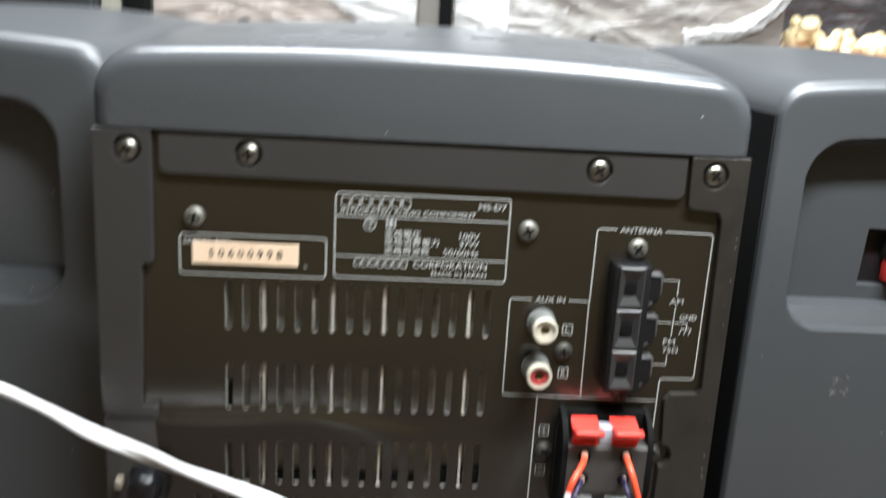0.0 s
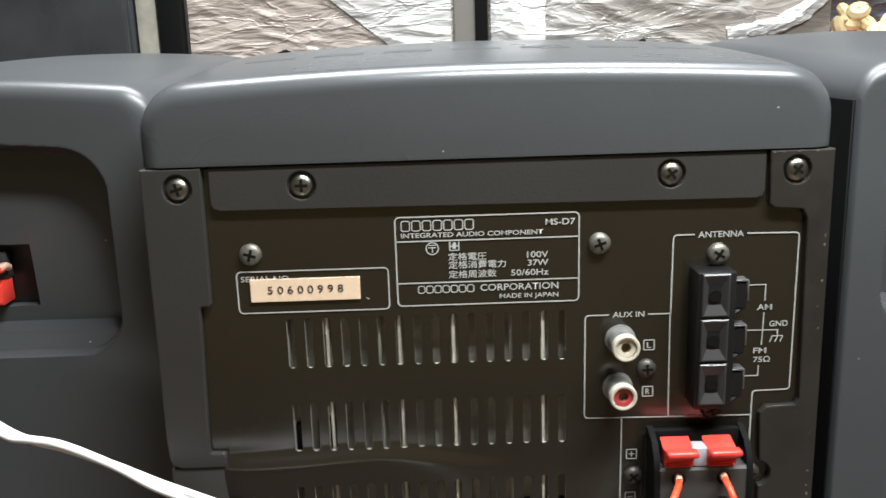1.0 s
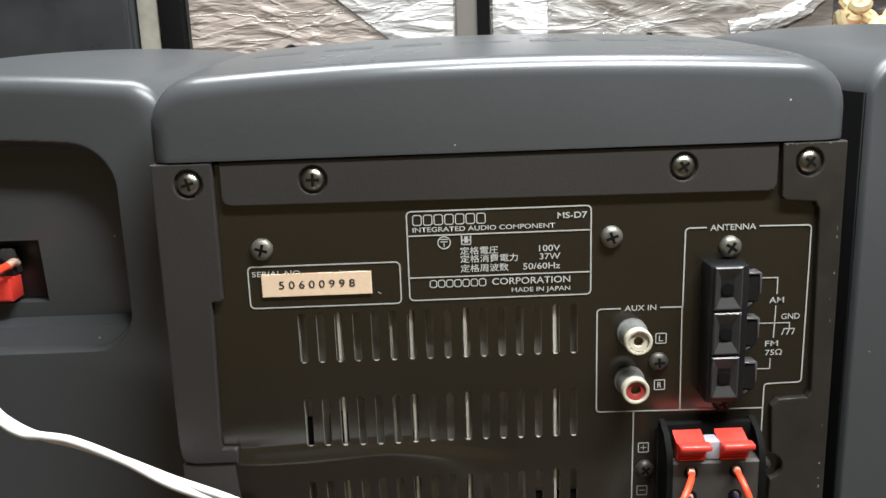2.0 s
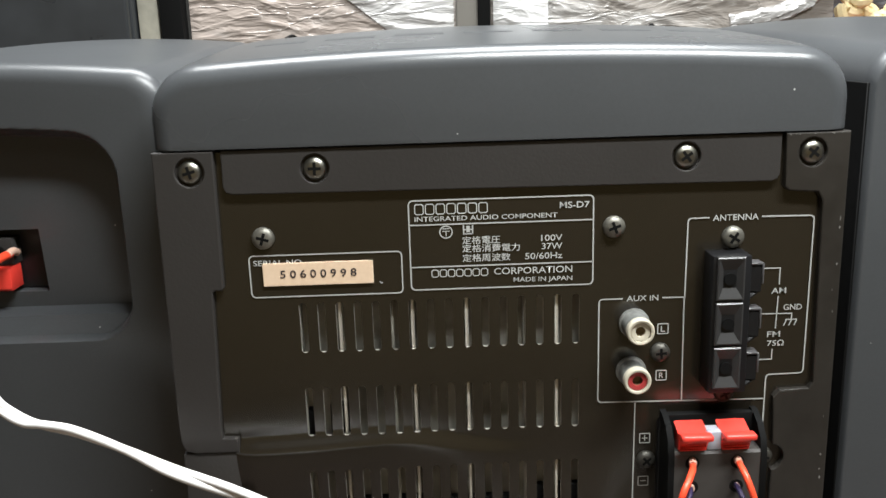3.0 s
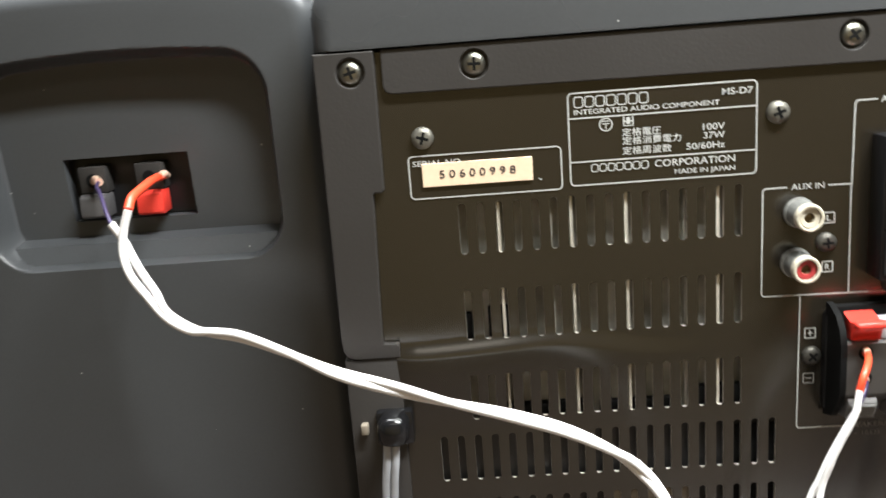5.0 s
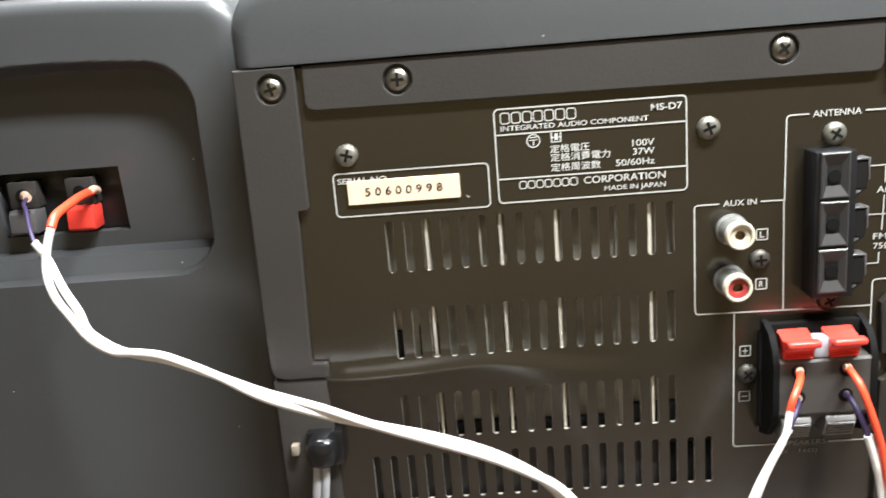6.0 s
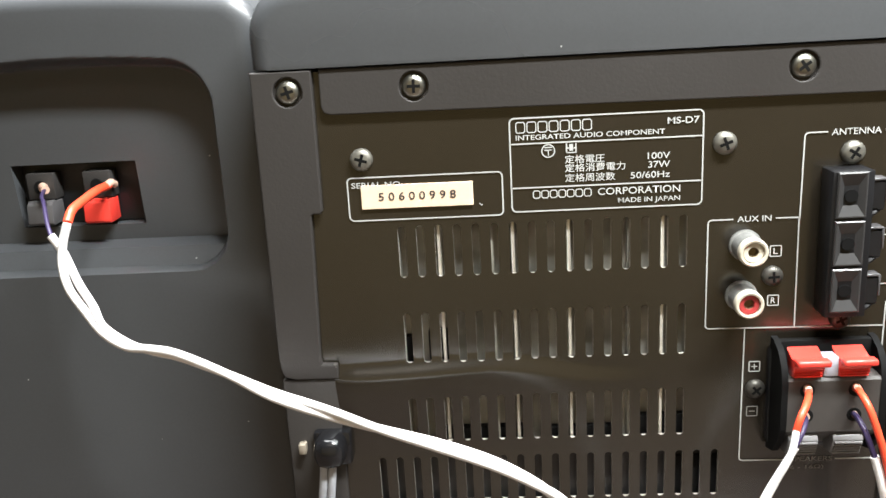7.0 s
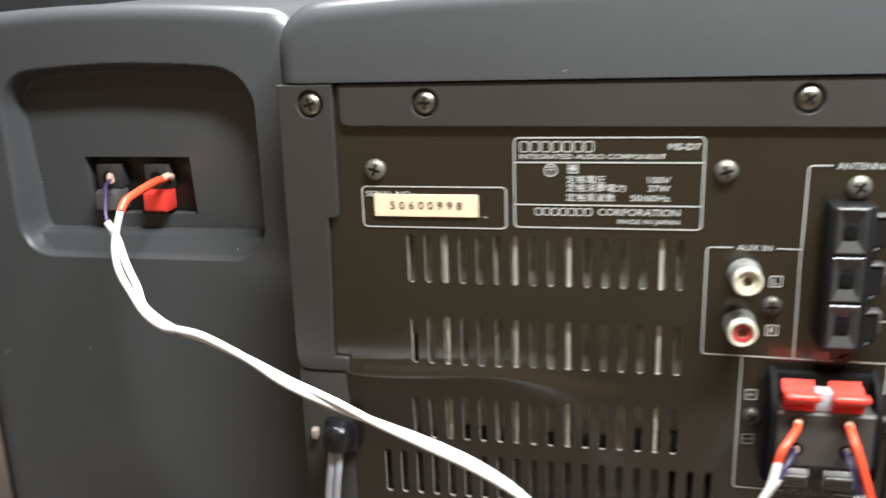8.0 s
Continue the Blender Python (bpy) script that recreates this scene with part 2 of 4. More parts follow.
def screw(x, z, y, parent, mat, r=4.0, turn=20.0):
    """A pan-head cross screw that faces the camera's side."""
    bm = bmesh.new()
    lathe(bm, x, z, [(y, r), (y - 0.9, r), (y - 1.7, r * 0.86), (y - 2.2, r * 0.62), (y - 2.35, r * 0.5)], 24)
    head = part("screw", bm, mat, parent)
    bm = bmesh.new()
    for a in (turn, turn + 90):
        c, s = math.cos(radians(a)), math.sin(radians(a))
        pts = [(-0.56 * r, -0.13 * r), (0.56 * r, -0.13 * r), (0.56 * r, 0.13 * r), (-0.56 * r, 0.13 * r)]
        yy = y - (2.42 if a == turn else 2.44)
        loops = [[(x + (u * c - v * s) * q, yj, z + (u * s + v * c) * q) for u, v in pts] for yj, q in ((yy, 1.0), (yy + 1.2, 0.8))]
        loft(bm, loops)
    part("cross_recess", bm, BLACK_SOFT, head, smooth=0)
    return head


# ---- the room ----
def slab(name, x0, x1, y0, y1, z0, z1, mat):
    bm = boxed(x0 * 1000, x1 * 1000, y0 * 1000, y1 * 1000, z0 * 1000, z1 * 1000)
    return tagged(part(name, bm, mat, smooth=0), kind="structure")


PLASTER = material("warm_grey_wall_paint", (0.24, 0.225, 0.20), 0.8, spread=0.06, grain=40, blotch=1.5)
OCHRE = material("ochre_wall_paint", (0.41, 0.30, 0.13), 0.8, spread=0.1, grain=40, blotch=1.5)
CEIL = material("white_ceiling_board", (0.42, 0.42, 0.42), 0.85, spread=0.04, grain=60)
FLOORM = material("brown_floor_boards", (0.11, 0.08, 0.06), 0.45, spread=0.25, grain=25, blotch=3)
tagged(slab("floor", -2.0, 2.0, -2.2, 2.0, FLOOR - 0.1, FLOOR, FLOORM), "brown boarded floor of the storeroom", "floor")
tagged(slab("ceiling", -2.0, 2.0, -2.2, 2.0, 1.7, 1.8, CEIL), "plain white ceiling", "ceiling")
tagged(slab("wall_north", -2.0, 2.0, 2.0, 2.1, FLOOR, 1.7, PLASTER), "plain warm white wall", "wall")
tagged(slab("wall_south", -2.0, 2.0, -2.3, -2.2, FLOOR, 1.7, OCHRE), "plain ochre wall", "wall")
tagged(slab("wall_west", -2.1, -2.0, -2.3, 2.1, FLOOR, 1.7, PLASTER), "plain warm white wall", "wall")
tagged(slab("wall_east", 2.0, 2.1, -2.3, 2.1, FLOOR, 1.7, PLASTER), "plain warm white wall", "wall")

TABLE = material("brown_table_laminate", (0.055, 0.040, 0.033), 0.45, spread=0.2, grain=80, blotch=8)
table = thing("table", 0, 150, FLOOR * 1000, "brown laminate table that carries the stereo", "table")
part("tabletop", boxed(-900, 900, -260, 900, TZ * 1000 - 30, TZ * 1000, 3), TABLE, table)
for lx in (-850, 850):
    for ly in (-210, 850):
        part("leg", boxed(lx - 25, lx + 25, ly - 25, ly + 25, FLOOR * 1000, TZ * 1000 - 30, 2), TABLE, table)

GZ = TZ * 1000       # millimetres


# ---- the stereo's main unit ----
unit = thing("stereo_unit", 0, 95, GZ, "slate grey mini stereo seen from behind, black rear panel", "stereo")
part("body", boxed(-119, 119, 14, 188, GZ + 6, 306, 2), SHELL_DARK, unit)
for fx in (-95, 95):
    for fy in (25, 170):
        bm = bmesh.new()
        box(bm, fx - 9, fx + 9, fy - 9, fy + 9, GZ, GZ + 6.2, 1)
        part("foot", bm, BLACK_SOFT, unit)


def outline(xl, xr, zb, zt, sag, r, inset, low=None, rb=0.6, nside=6, narc=8, ntop=22, side=1.0):
    """A rounded outline with an arched top: counted from the lower left corner, against the clock."""
    i = inset
    lo = i if low is None else min(low, i)
    xl, xr, zb = xl + i * side, xr - i * side, zb + lo
    mid, half = (xl + xr) / 2, (xr - xl) / 2

    def top(x):
        u = (x - mid) / half
        return zt - i - sag * u * u

    r = max(0.4, r - i)
    rb = max(0.3, rb - i)
    pts = circle(xl + rb, zb + rb, rb, 3, 180, 270) + circle(xr - rb, zb + rb, rb, 3, 270, 360)
    zc = top(xr - r) - r
    pts += [(xr, zb + rb + (zc - zb - rb) * k / nside) for k in range(1, nside)]
    pts += circle(xr - r, zc, r, narc, 0, 90)[:-1]
    pts += [(x, top(x)) for x in (xr - r + (xl + r - xr + r) * k / ntop for k in range(ntop + 1))]
    pts += circle(xl + r, zc, r, narc, 90, 180)[1:]
    pts += [(xl, zc + (zb + rb - zc) * k / nside) for k in range(1, nside)]
    return pts


def top_cover():
    loops = []
    y0, r = -2.8, 7.5
    stations = [(y0 + r * (1 - math.cos(radians(a))), r * (1 - math.sin(radians(a))), 0.0) for a in range(0, 91, 10)]
    stations += [(y, 0.0, 8.7 * math.sin(math.pi / 2 * min(1, y / 170))) for y in (15, 40, 70, 100, 130, 160, 178)]
    stations += [(184, 1.0, 8.4), (189, 3.5, 7.2), (192, 8.0, 4.2)]
    for y, inset, dz in stations:
        lp = outline(-120.8, 120.8, 307.5, 340.0, 4.9, 18, inset, low=0.2)
        loops.append([(x, y, z + (dz if z > 312 else 0)) for x, z in lp])
    bm = bmesh.new()
    loft(bm, loops)
    cover = part("top_cover", bm, COVER, unit, "slate grey top cover with a rounded edge", smooth=35)

    def skin(x, y):
        return 340.0 - 4.9 * (x / 120.8) ** 2 + 8.7 * math.sin(math.pi / 2 * min(1, y / 170))

    for k in range(7):      # shallow inlaid vents in the cover
        bm = bmesh.new()
        x = -84 + k * 28
        loops = [[(x + sx * (10 - q), y + sy * q, skin(x + sx * (10 - q), y + sy * q) + w) for sx, y, sy in ((-1, 58, 1), (1, 58, 1), (1, 92, -1), (-1, 92, -1))]
                 for q, w in ((0, -0.8), (0, 0.02), (0.4, 0.12))]
        loft(bm, loops)
        part("vent", bm, COVER, cover)
    for x in (-96, 95):
        bm = bmesh.new()
        line = smooth_path([(x - 2.5, 166, skin(x - 2.5, 166) - 0.3), (x, 170, skin(x, 170) + 0.9), (x + 2.2, 174, skin(x + 2.2, 174) - 0.3)], 4)
        tube(bm, line, 0.9, 6)
        part("catch", bm, BLACK_SOFT, cover)


top_cover()
# black strip added so no light leaks through the seam
part("seam_light_stop", boxed(-117, 117, 5.0, 8.0, 302, 312, 0.3, 1), BLACK_SOFT, unit, "black strip added to keep the seam dark")

# the black rear panel with its rows of slots
PITCH, SLOT0, SLOTW = 6.6, -73.0, 2.7
ROWS_OF_SLOTS = [(232.0, 251.0, 0, 16), (199.0, 218.3, 0, 16), (166.6, 185.6, 0, 16), (141.0, 160.0, -2, 18), (114.0, 133.0, -2, 18)]


def slot_x(k):
    return SLOT0 + PITCH * k


def ease(u):
    u = min(1.0, max(0.0, u))
    return u * u * (3 - 2 * u)


def swell(x, z):
    """The pressed-out swell along the lower left of the panel, in millimetres towards the viewer."""
    ridge = 198.0 + 2.6 * ease((x + 95) / 60) - 7 * ease((x + 46) / 50)
    s = ridge - z
    fade = (1 - ease((x + 72) / 92)) * ease((x + 106) / 7)
    return -2.9 * fade * ease((s + 1.5) / 6.5) * (1 - ease((s - 5.0) / 34))


def rear_panel():
    xs, zs = {-120.0, -112.0, 32.0, 60.0, 90.0, 116.0}, {GZ + 8.0, 80.0, 100.0, 262.0, 285.0, 306.2}
    for k in range(-2, 18):
        xs |= {slot_x(k) - SLOTW / 2, slot_x(k) + SLOTW / 2}
    xs |= {-106.0, -99.0, -93.0}
    for lo, hi, _, _ in ROWS_OF_SLOTS:
        zs |= {lo, hi}
    zs |= {float(z) for z in range(155, 187, 2)} | {187 + 0.8 * k for k in range(30)}
    xs, zs = sorted(xs), sorted(zs)
    zs = [z for i, z in enumerate(zs) if i == 0 or z - zs[i - 1] > 0.4 or any(z in r[:2] for r in ROWS_OF_SLOTS)]

    def holed(x, z):
        for lo, hi, a, b in ROWS_OF_SLOTS:
            if lo < z < hi:
                k = round((x - SLOT0) / PITCH)
                if a <= k < b and abs(x - slot_x(k)) < SLOTW / 2:
                    return True
        return False

    bm = bmesh.new()
    grid = {(x, z): bm.verts.new((x, swell(x, z), z)) for x in xs for z in zs}
    for x0, x1 in zip(xs, xs[1:]):
        for z0, z1 in zip(zs, zs[1:]):
            if not holed((x0 + x1) / 2, (z0 + z1) / 2):
                bm.faces.new((grid[x0, z0], grid[x1, z0], grid[x1, z1], grid[x0, z1]))
    loose = [v for v in bm.verts if not v.link_faces]
    bmesh.ops.delete(bm, geom=loose, context="VERTS")
    rim = [e for e in bm.edges if len(e.link_faces) == 1]
    ext = bmesh.ops.extrude_edge_only(bm, edges=rim)
    bmesh.ops.translate(bm, verts=[v for v in ext["geom"] if isinstance(v, bmesh.types.BMVert)], vec=(0, 1.3, 0))
    for f in ext["geom"]:
        if isinstance(f, bmesh.types.BMFace):
            f.material_index = 1
    c = 0.85                # rounded slot ends
    for lo, hi, a, b in ROWS_OF_SLOTS:
        for k in range(a, b):
            for sx in (-1, 1):
                for zz, sz in ((lo, 1), (hi, -1)):
                    x = slot_x(k) + sx * SLOTW / 2
                    y = swell(x, zz)
                    bm.faces.new([bm.verts.new(p) for p in ((x, y, zz), (x - sx * c, y, zz), (x, y, zz + sz * c))])
    return part("rear_panel", bm, [PANEL, CUT], unit, "glossy black panel with white print and slots", smooth=30)


panel = rear_panel()

# what shows through the slots
for k in (2, 6, 9, 14):
    for lo, hi in ((164, 256),):
        bm = boxed(slot_x(k) - 0.75, slot_x(k) + 0.5, 1.9, 7.5, lo, hi, 0.2, 1)
        part("heat_sink_fin", bm, FIN, unit, "bare aluminium fin")
for k, off in ((5, -0.9), (0, -1.6), (12, 1.4), (15, -1.3)):
    part("heat_sink_fin", boxed(slot_x(k) + off - 0.5, slot_x(k) + off + 0.3, 3, 7.5, 164, 254, 0.15, 1), BOARD, unit)
part("inner_chassis", boxed(-95, 45, 7.0, 9.5, 158, 262), BOARD, unit)
part("inner_chassis", boxed(-95, 45, 4.6, 7.6, GZ + 30, 162), BLOCK, unit)
# plain beige board added where the interior behind the lowest slots looks beige
part("beige_board", boxed(-24, 12, 2.2, 6.4, 118, 133.4, 1.0), BEIGE, unit, "beige board behind the lowest slots")
for x0, x1, z0, z1 in ((-80, -72, 196, 208), (-66, -58, 198, 210), (-64, -30, 158, 170), (-25, 4, 158, 169), (8, 40, 158, 173), (24, 42, 108, 156)):
    part("circuit_part", boxed(x0, x1, 3.5, 7.5, z0, z1, 0.8), BLACK_SOFT, unit)

# the plastic surround: corner posts and the bar below the cover
left_post = plate([(-120.7, 307.1), (-99.6, 307.1), (-100.2, 258.2), (-101.0, 257.3), (-103.6, 257.3), (-104.2, 256.5), (-106.0, 202.5), (-105.6, 200.3), (-100.0, 200.0), (-100.0, 194.5),
                   (-116, 194.5), (-119.6, 195.5), (-121.0, 198), (-121.4, 203), (-121.1, 250)], -2.6, 13, [circle(-108.2, 300, 5.0)], 0.5)
part("corner_post", left_post, SHELL_DARK, unit, smooth=12)
part("corner_post", boxed(-121.2, -100.4, -1.9, 13.8, GZ + 6, 194.3, 0.8), SHELL_DARK, unit)
notch = circle(99.5, 184.5, 5.4, 9, -80, 80)
right_post = plate([(98.2, 307.1), (120.7, 307.1), (121.2, 200), (121.7, GZ + 6), (99.5, GZ + 6), *notch, (99.5, 209), (101.8, 211.6), (112.6, 212.0), (114.0, 214.2), (112.4, 283),
                    (110.8, 286.0), (100.4, 286.8), (98.9, 288.2)], -2.6, 13, [circle(107.8, 300.2, 5.0)], 0.5)
part("corner_post", right_post, SHELL_WORN, unit, "worn dark grey corner post", smooth=12)
part("top_bar", plate([(-97.2, 307.1), (-97.4, 294.5), (-96.4, 292.4), (-94.2, 291.7), (94.2, 290.3), (96.2, 291.0), (97.1, 293), (97.1, 307.1)], -1.9, 1,
                      [circle(-65.2, 300, 5.0), circle(63.9, 300, 5.0)], 0.4), SHELL_DARK, unit, smooth=12)
for i, (x, z, y, m) in enumerate(((-108.2, 300, -1.0, STEEL), (107.8, 300.2, -1.0, STEEL), (-65.2, 300, -0.2, STEEL), (63.9, 300, -0.2, STEEL),
                                  (-85.1, 275.6, 0, STEEL_DARK), (39.3, 275.5, 0, STEEL_DARK), (82, 270.3, 0, STEEL_DARK), (57.2, 227.6, 0, STEEL_SHADED),
                                  (53, 184.4, 0, STEEL_SHADED), (97.6, 184.4, 0, STEEL_SHADED), (81.5, 210.6, 0, STEEL_SHADED))):
    screw(x, z, y, unit, m, 4.0 if i < 7 else 3.6, 15 + 37 * i)
for x in (-108.2, 107.8):
    bm = bmesh.new()
    lathe(bm, x, 300, [(-1.0, 5.4), (-1.0, 0.4)], 20)
    part("screw_seat", bm, SHELL_DARK, unit)
for x in (-65.2, 63.9):
    bm = bmesh.new()
    lathe(bm, x, 300, [(-0.2, 5.4), (-0.2, 0.4)], 20)
    part("screw_seat", bm, SHELL_DARK, unit)


# chipped paint along the outer edges
rng = random.Random(21)
bm = bmesh.new()
for k in range(23):
    if k < 9:
        x, z, y = 119.2 - 1.3 * rng.random() ** 2, rng.uniform(170, 300), -2.72
    elif k < 16:
        x, z, y = rng.uniform(99, 119), 306.4 + 0.4 * rng.random(), -2.72
    else:
        x, z, y = -100.2 - rng.random() * 1.0, rng.uniform(199.0, 201.0), -2.72
    w, h = rng.uniform(0.12, 0.4), rng.uniform(0.2, 1.1) if k < 9 else rng.uniform(0.1, 0.3)
    bm.faces.new([bm.verts.new((x + dx, y, z + dz)) for dx, dz in ((-w, -0.3 * h), (0.3 * w, -h), (w, 0.2 * h), (-0.2 * w, h))])
tagged(part("paint_chips", bm, PRINT_DIM, unit, "small pale chips along the worn edges", smooth=0), kind="stuff")

# printing on the panel
def soften(pts, r=1.5):
    """Rounds the inner corners of an open line."""
    out = [pts[0]]
    for a, b, c in zip(pts, pts[1:], pts[2:]):
        va, vc = Vector((a[0] - b[0], a[1] - b[1])), Vector((c[0] - b[0], c[1] - b[1]))
        k = min(r, va.length / 2, vc.length / 2)
        p, q = Vector(b) + va.normalized() * k, Vector(b) + vc.normalized() * k
        for t in (0.0, 0.25, 0.5, 0.75, 1.0):
            m = p * (1 - t) ** 2 + Vector(b) * 2 * t * (1 - t) + q * t * t
            out.append((m.x, m.y))
    return out + [pts[-1]]


def frame_line(pts, closed=True, w=0.5, mat=None):
    bm = bmesh.new()
    if not closed and len(pts) > 3:
        pts = soften(pts)
    stroke(bm, pts, w, closed=closed)
    return part("printed_line", bm, mat or PRINT, panel, smooth=0)


frame_line(rounded(-33.4, 32.0, 254.6, 287.2, 1.6))
frame_line([(-33.4, 278.4), (32.0, 278.4)], False)
frame_line([(-33.4, 263.0), (32.0, 263.0)], False)
frame_line(rounded(-90.8, -36.5, 253.8, 269.2, 1.6))


def blocks(x0, x1, z0, z1, n, w=0.4):
    """A maker's mark as a row of plain open blocks."""
    step = (x1 - x0) / n
    for k in range(n):
        a, b = x0 + step * k + step * 0.1, x0 + step * (k + 1) - step * 0.1
        bm = bmesh.new()
        stroke(bm, rounded(a, b, z0, z1, 0.5, 2), w, closed=True)
        part("printed_mark", bm, PRINT, panel, smooth=0)


blocks(-31.6, -5.2, 282.2, 285.8, 7, 0.36)
words("MS-D7", 20.0, 282.9, 2.3, PRINT, panel, 10.6, bold=0.014)
words("INTEGRATED AUDIO COMPONENT", -31.4, 279.7, 1.75, PRINT, panel, 50.6, bold=0.011)
frame_line(circle(-20.4, 275.6, 2.2, 20), True, 0.4)
frame_line([(-21.7, 276.8), (-19.1, 276.8)], False, 0.35)
frame_line([(-21.7, 275.9), (-19.1, 275.9)], False, 0.35)
frame_line([(-20.4, 275.9), (-20.4, 274.0)], False, 0.35)
bm = bmesh.new()
for x0, x1, z0, z1 in ((-14.4, -13.9, 274.6, 277.9), (-11.2, -10.7, 274.6, 277.9), (-13.2, -11.9, 275.3, 277.6), (-14.4, -10.7, 274.5, 274.9), (-13.9, -13.3, 276, 276.5), (-11.8, -11.2, 276, 276.5)):
    bar(bm, x0, x1, z0, z1)
part("printed_mark", bm, PRINT, panel, smooth=0)
for zb, jp, wide, val in ((270.9, "定格電圧", 13.6, "100V"), (267.9, "定格消費電力", 20.6, "37W"), (264.4, "定格周波数", 17.2, "50/60Hz")):
    words(jp, -14.8, zb, 2.9, PRINT, panel, wide)
    words(val, 21.0, zb + 0.3, 2.3, PRINT, panel, {"100V": 7.6, "37W": 7.4, "50/60Hz": 13.4}[val], "RIGHT")
blocks(-26.2, -5.6, 259.2, 261.8, 7, 0.34)
words("CORPORATION", -3.6, 259.4, 2.5, PRINT, panel, 28.2)
words("MADE IN JAPAN", 3.4, 256.4, 1.7, PRINT, panel, 21.2)
words("SERIAL NO.", -89.4, 265.5, 2.0, PRINT, panel, 18.0)
bm = boxed(-86.2, -46.8, -0.8, -0.3, 257.9, 266.4, 0.15, 1)
sticker = part("serial_sticker", bm, STICKER, panel, "cream paper label with dark digits", smooth=0)
words("5 0 6 0 0 9 9 8", -80.0, 260.9, 2.9, INK, sticker, 27.2, y=-0.95)
frame_line([(-44.8, 258.4), (-44.0, 257.7), (-43.6, 258.0)], False, 0.3)

frame_line([(43.0, 248.6), (34.4, 248.6), (34.4, 208.4), (97.0, 207.6)], False)
frame_line([(57.4, 248.5), (65.4, 248.4), (65.8, 208.2)], False)
words("AUX IN", 50.2, 247.6, 2.1, PRINT, panel, 11.6, "CENTER")
frame_line([(73.4, 277.6), (70, 277.6), (65.8, 277.6), (65.6, 248.0)], False)
frame_line([(92.2, 277.5), (110.9, 277.2), (110.9, 217.4), (97.1, 217.2), (97.0, 196)], False)
words("ANTENNA", 82.8, 276.4, 2.2, PRINT, panel, 16.4, "CENTER")
frame_line([(48.4, 207.8), (48.3, 180), (48.2, 155.2), (66.2, 155.1)], False)
frame_line([(83.4, 155.0), (97, 155.0)], False)
words("AM", 99.9, 248.6, 2.2, PRINT, panel, 5.4, "CENTER")
words("GND", 105.4, 242.2, 2.2, PRINT, panel, 6.8, "CENTER")
words("FM", 99.0, 231.9, 2.2, PRINT, panel, 4.8, "CENTER")
words("75Ω", 99.9, 228.4, 2.3, PRINT, panel, 6.2, "CENTER")
frame_line([(93.8, 258.2), (99.9, 258.2), (99.9, 252.0)], False, 0.4)
frame_line([(99.8, 247.6), (99.5, 235.2)], False, 0.4)
frame_line([(93.0, 241.0), (105.2, 240.8), (105.2, 238.6)], False, 0.4)
frame_line([(103.0, 238.5), (107.2, 238.5)], False, 0.4)
for q in (0, 1.9, 3.8):
    frame_line([(103.4 + q, 238.4), (102.5 + q, 236.2)], False, 0.4)
frame_line([(92.2, 223.2), (98.8, 223.2), (98.8, 227.2)], False, 0.4)
for ch, x, z in (("L", 58.0, 236.6), ("R", 57.9, 218.4), ("+", 52.4, 193.2), ("-", 52.2, 175.4)):
    dim = PRINT if ch != "-" else PRINT_DIM
    frame_line(rounded(x - 1.9, x + 1.9, z - 1.9, z + 1.9, 0.2, 2), True, 0.4, dim)
    if ch in "LR":
        words(ch, x, z - 1.1, 2.2, dim, panel, 1.6, "CENTER")
    else:
        frame_line([(x - 1.1, z), (x + 1.1, z)], False, 0.35, dim)
        if ch == "+":
            frame_line([(x, z - 1.1), (x, z + 1.1)], False, 0.35, dim)
words("SPEAKERS", 74.8, 154.3, 1.9, PRINT_DIM, panel, 15.4, "CENTER")
words("(6 - 16Ω)", 72.8, 150.6, 2.1, PRINT_DIM, panel, 13.4, "CENTER")


# sockets
def phono(x, z, inner):
    bm = bmesh.new()
    lathe(bm, x, z, [(0, 5.6), (-1.2, 5.6), (-1.5, 4.95), (-3.2, 4.9), (-9.6, 4.9)], 28, False)
    s = part("phono_socket", bm, STEEL_MID, unit, "nickel phono socket with a coloured rim")
    bm = bmesh.new()
    lathe(bm, x, z, [(-8.4, 4.95), (-10.6, 5.0), (-11.2, 4.8), (-11.4, 4.4), (-11.2, 3.7), (-7.5, 3.4)], 28, True)
    part("rim", bm, IVORY, s, "ivory rim")
    bm = bmesh.new()
    lathe(bm, x, z, [(-7.0, 3.6), (-10.4, 3.55), (-10.6, 3.3), (-10.4, 1.9), (-9.8, 1.7), (-7.6, 1.6)], 24, True)
    part("insulator", bm, inner, s)
    bm = bmesh.new()
    lathe(bm, x, z, [(-7.7, 1.75), (-9.85, 1.72), (-8.6, 1.3), (-8.5, 0.3)], 16, True)
    part("contact", bm, TAN, s)


phono(47.3, 239.2, IVORY)
phono(46.6, 220.6, RED_DARK)

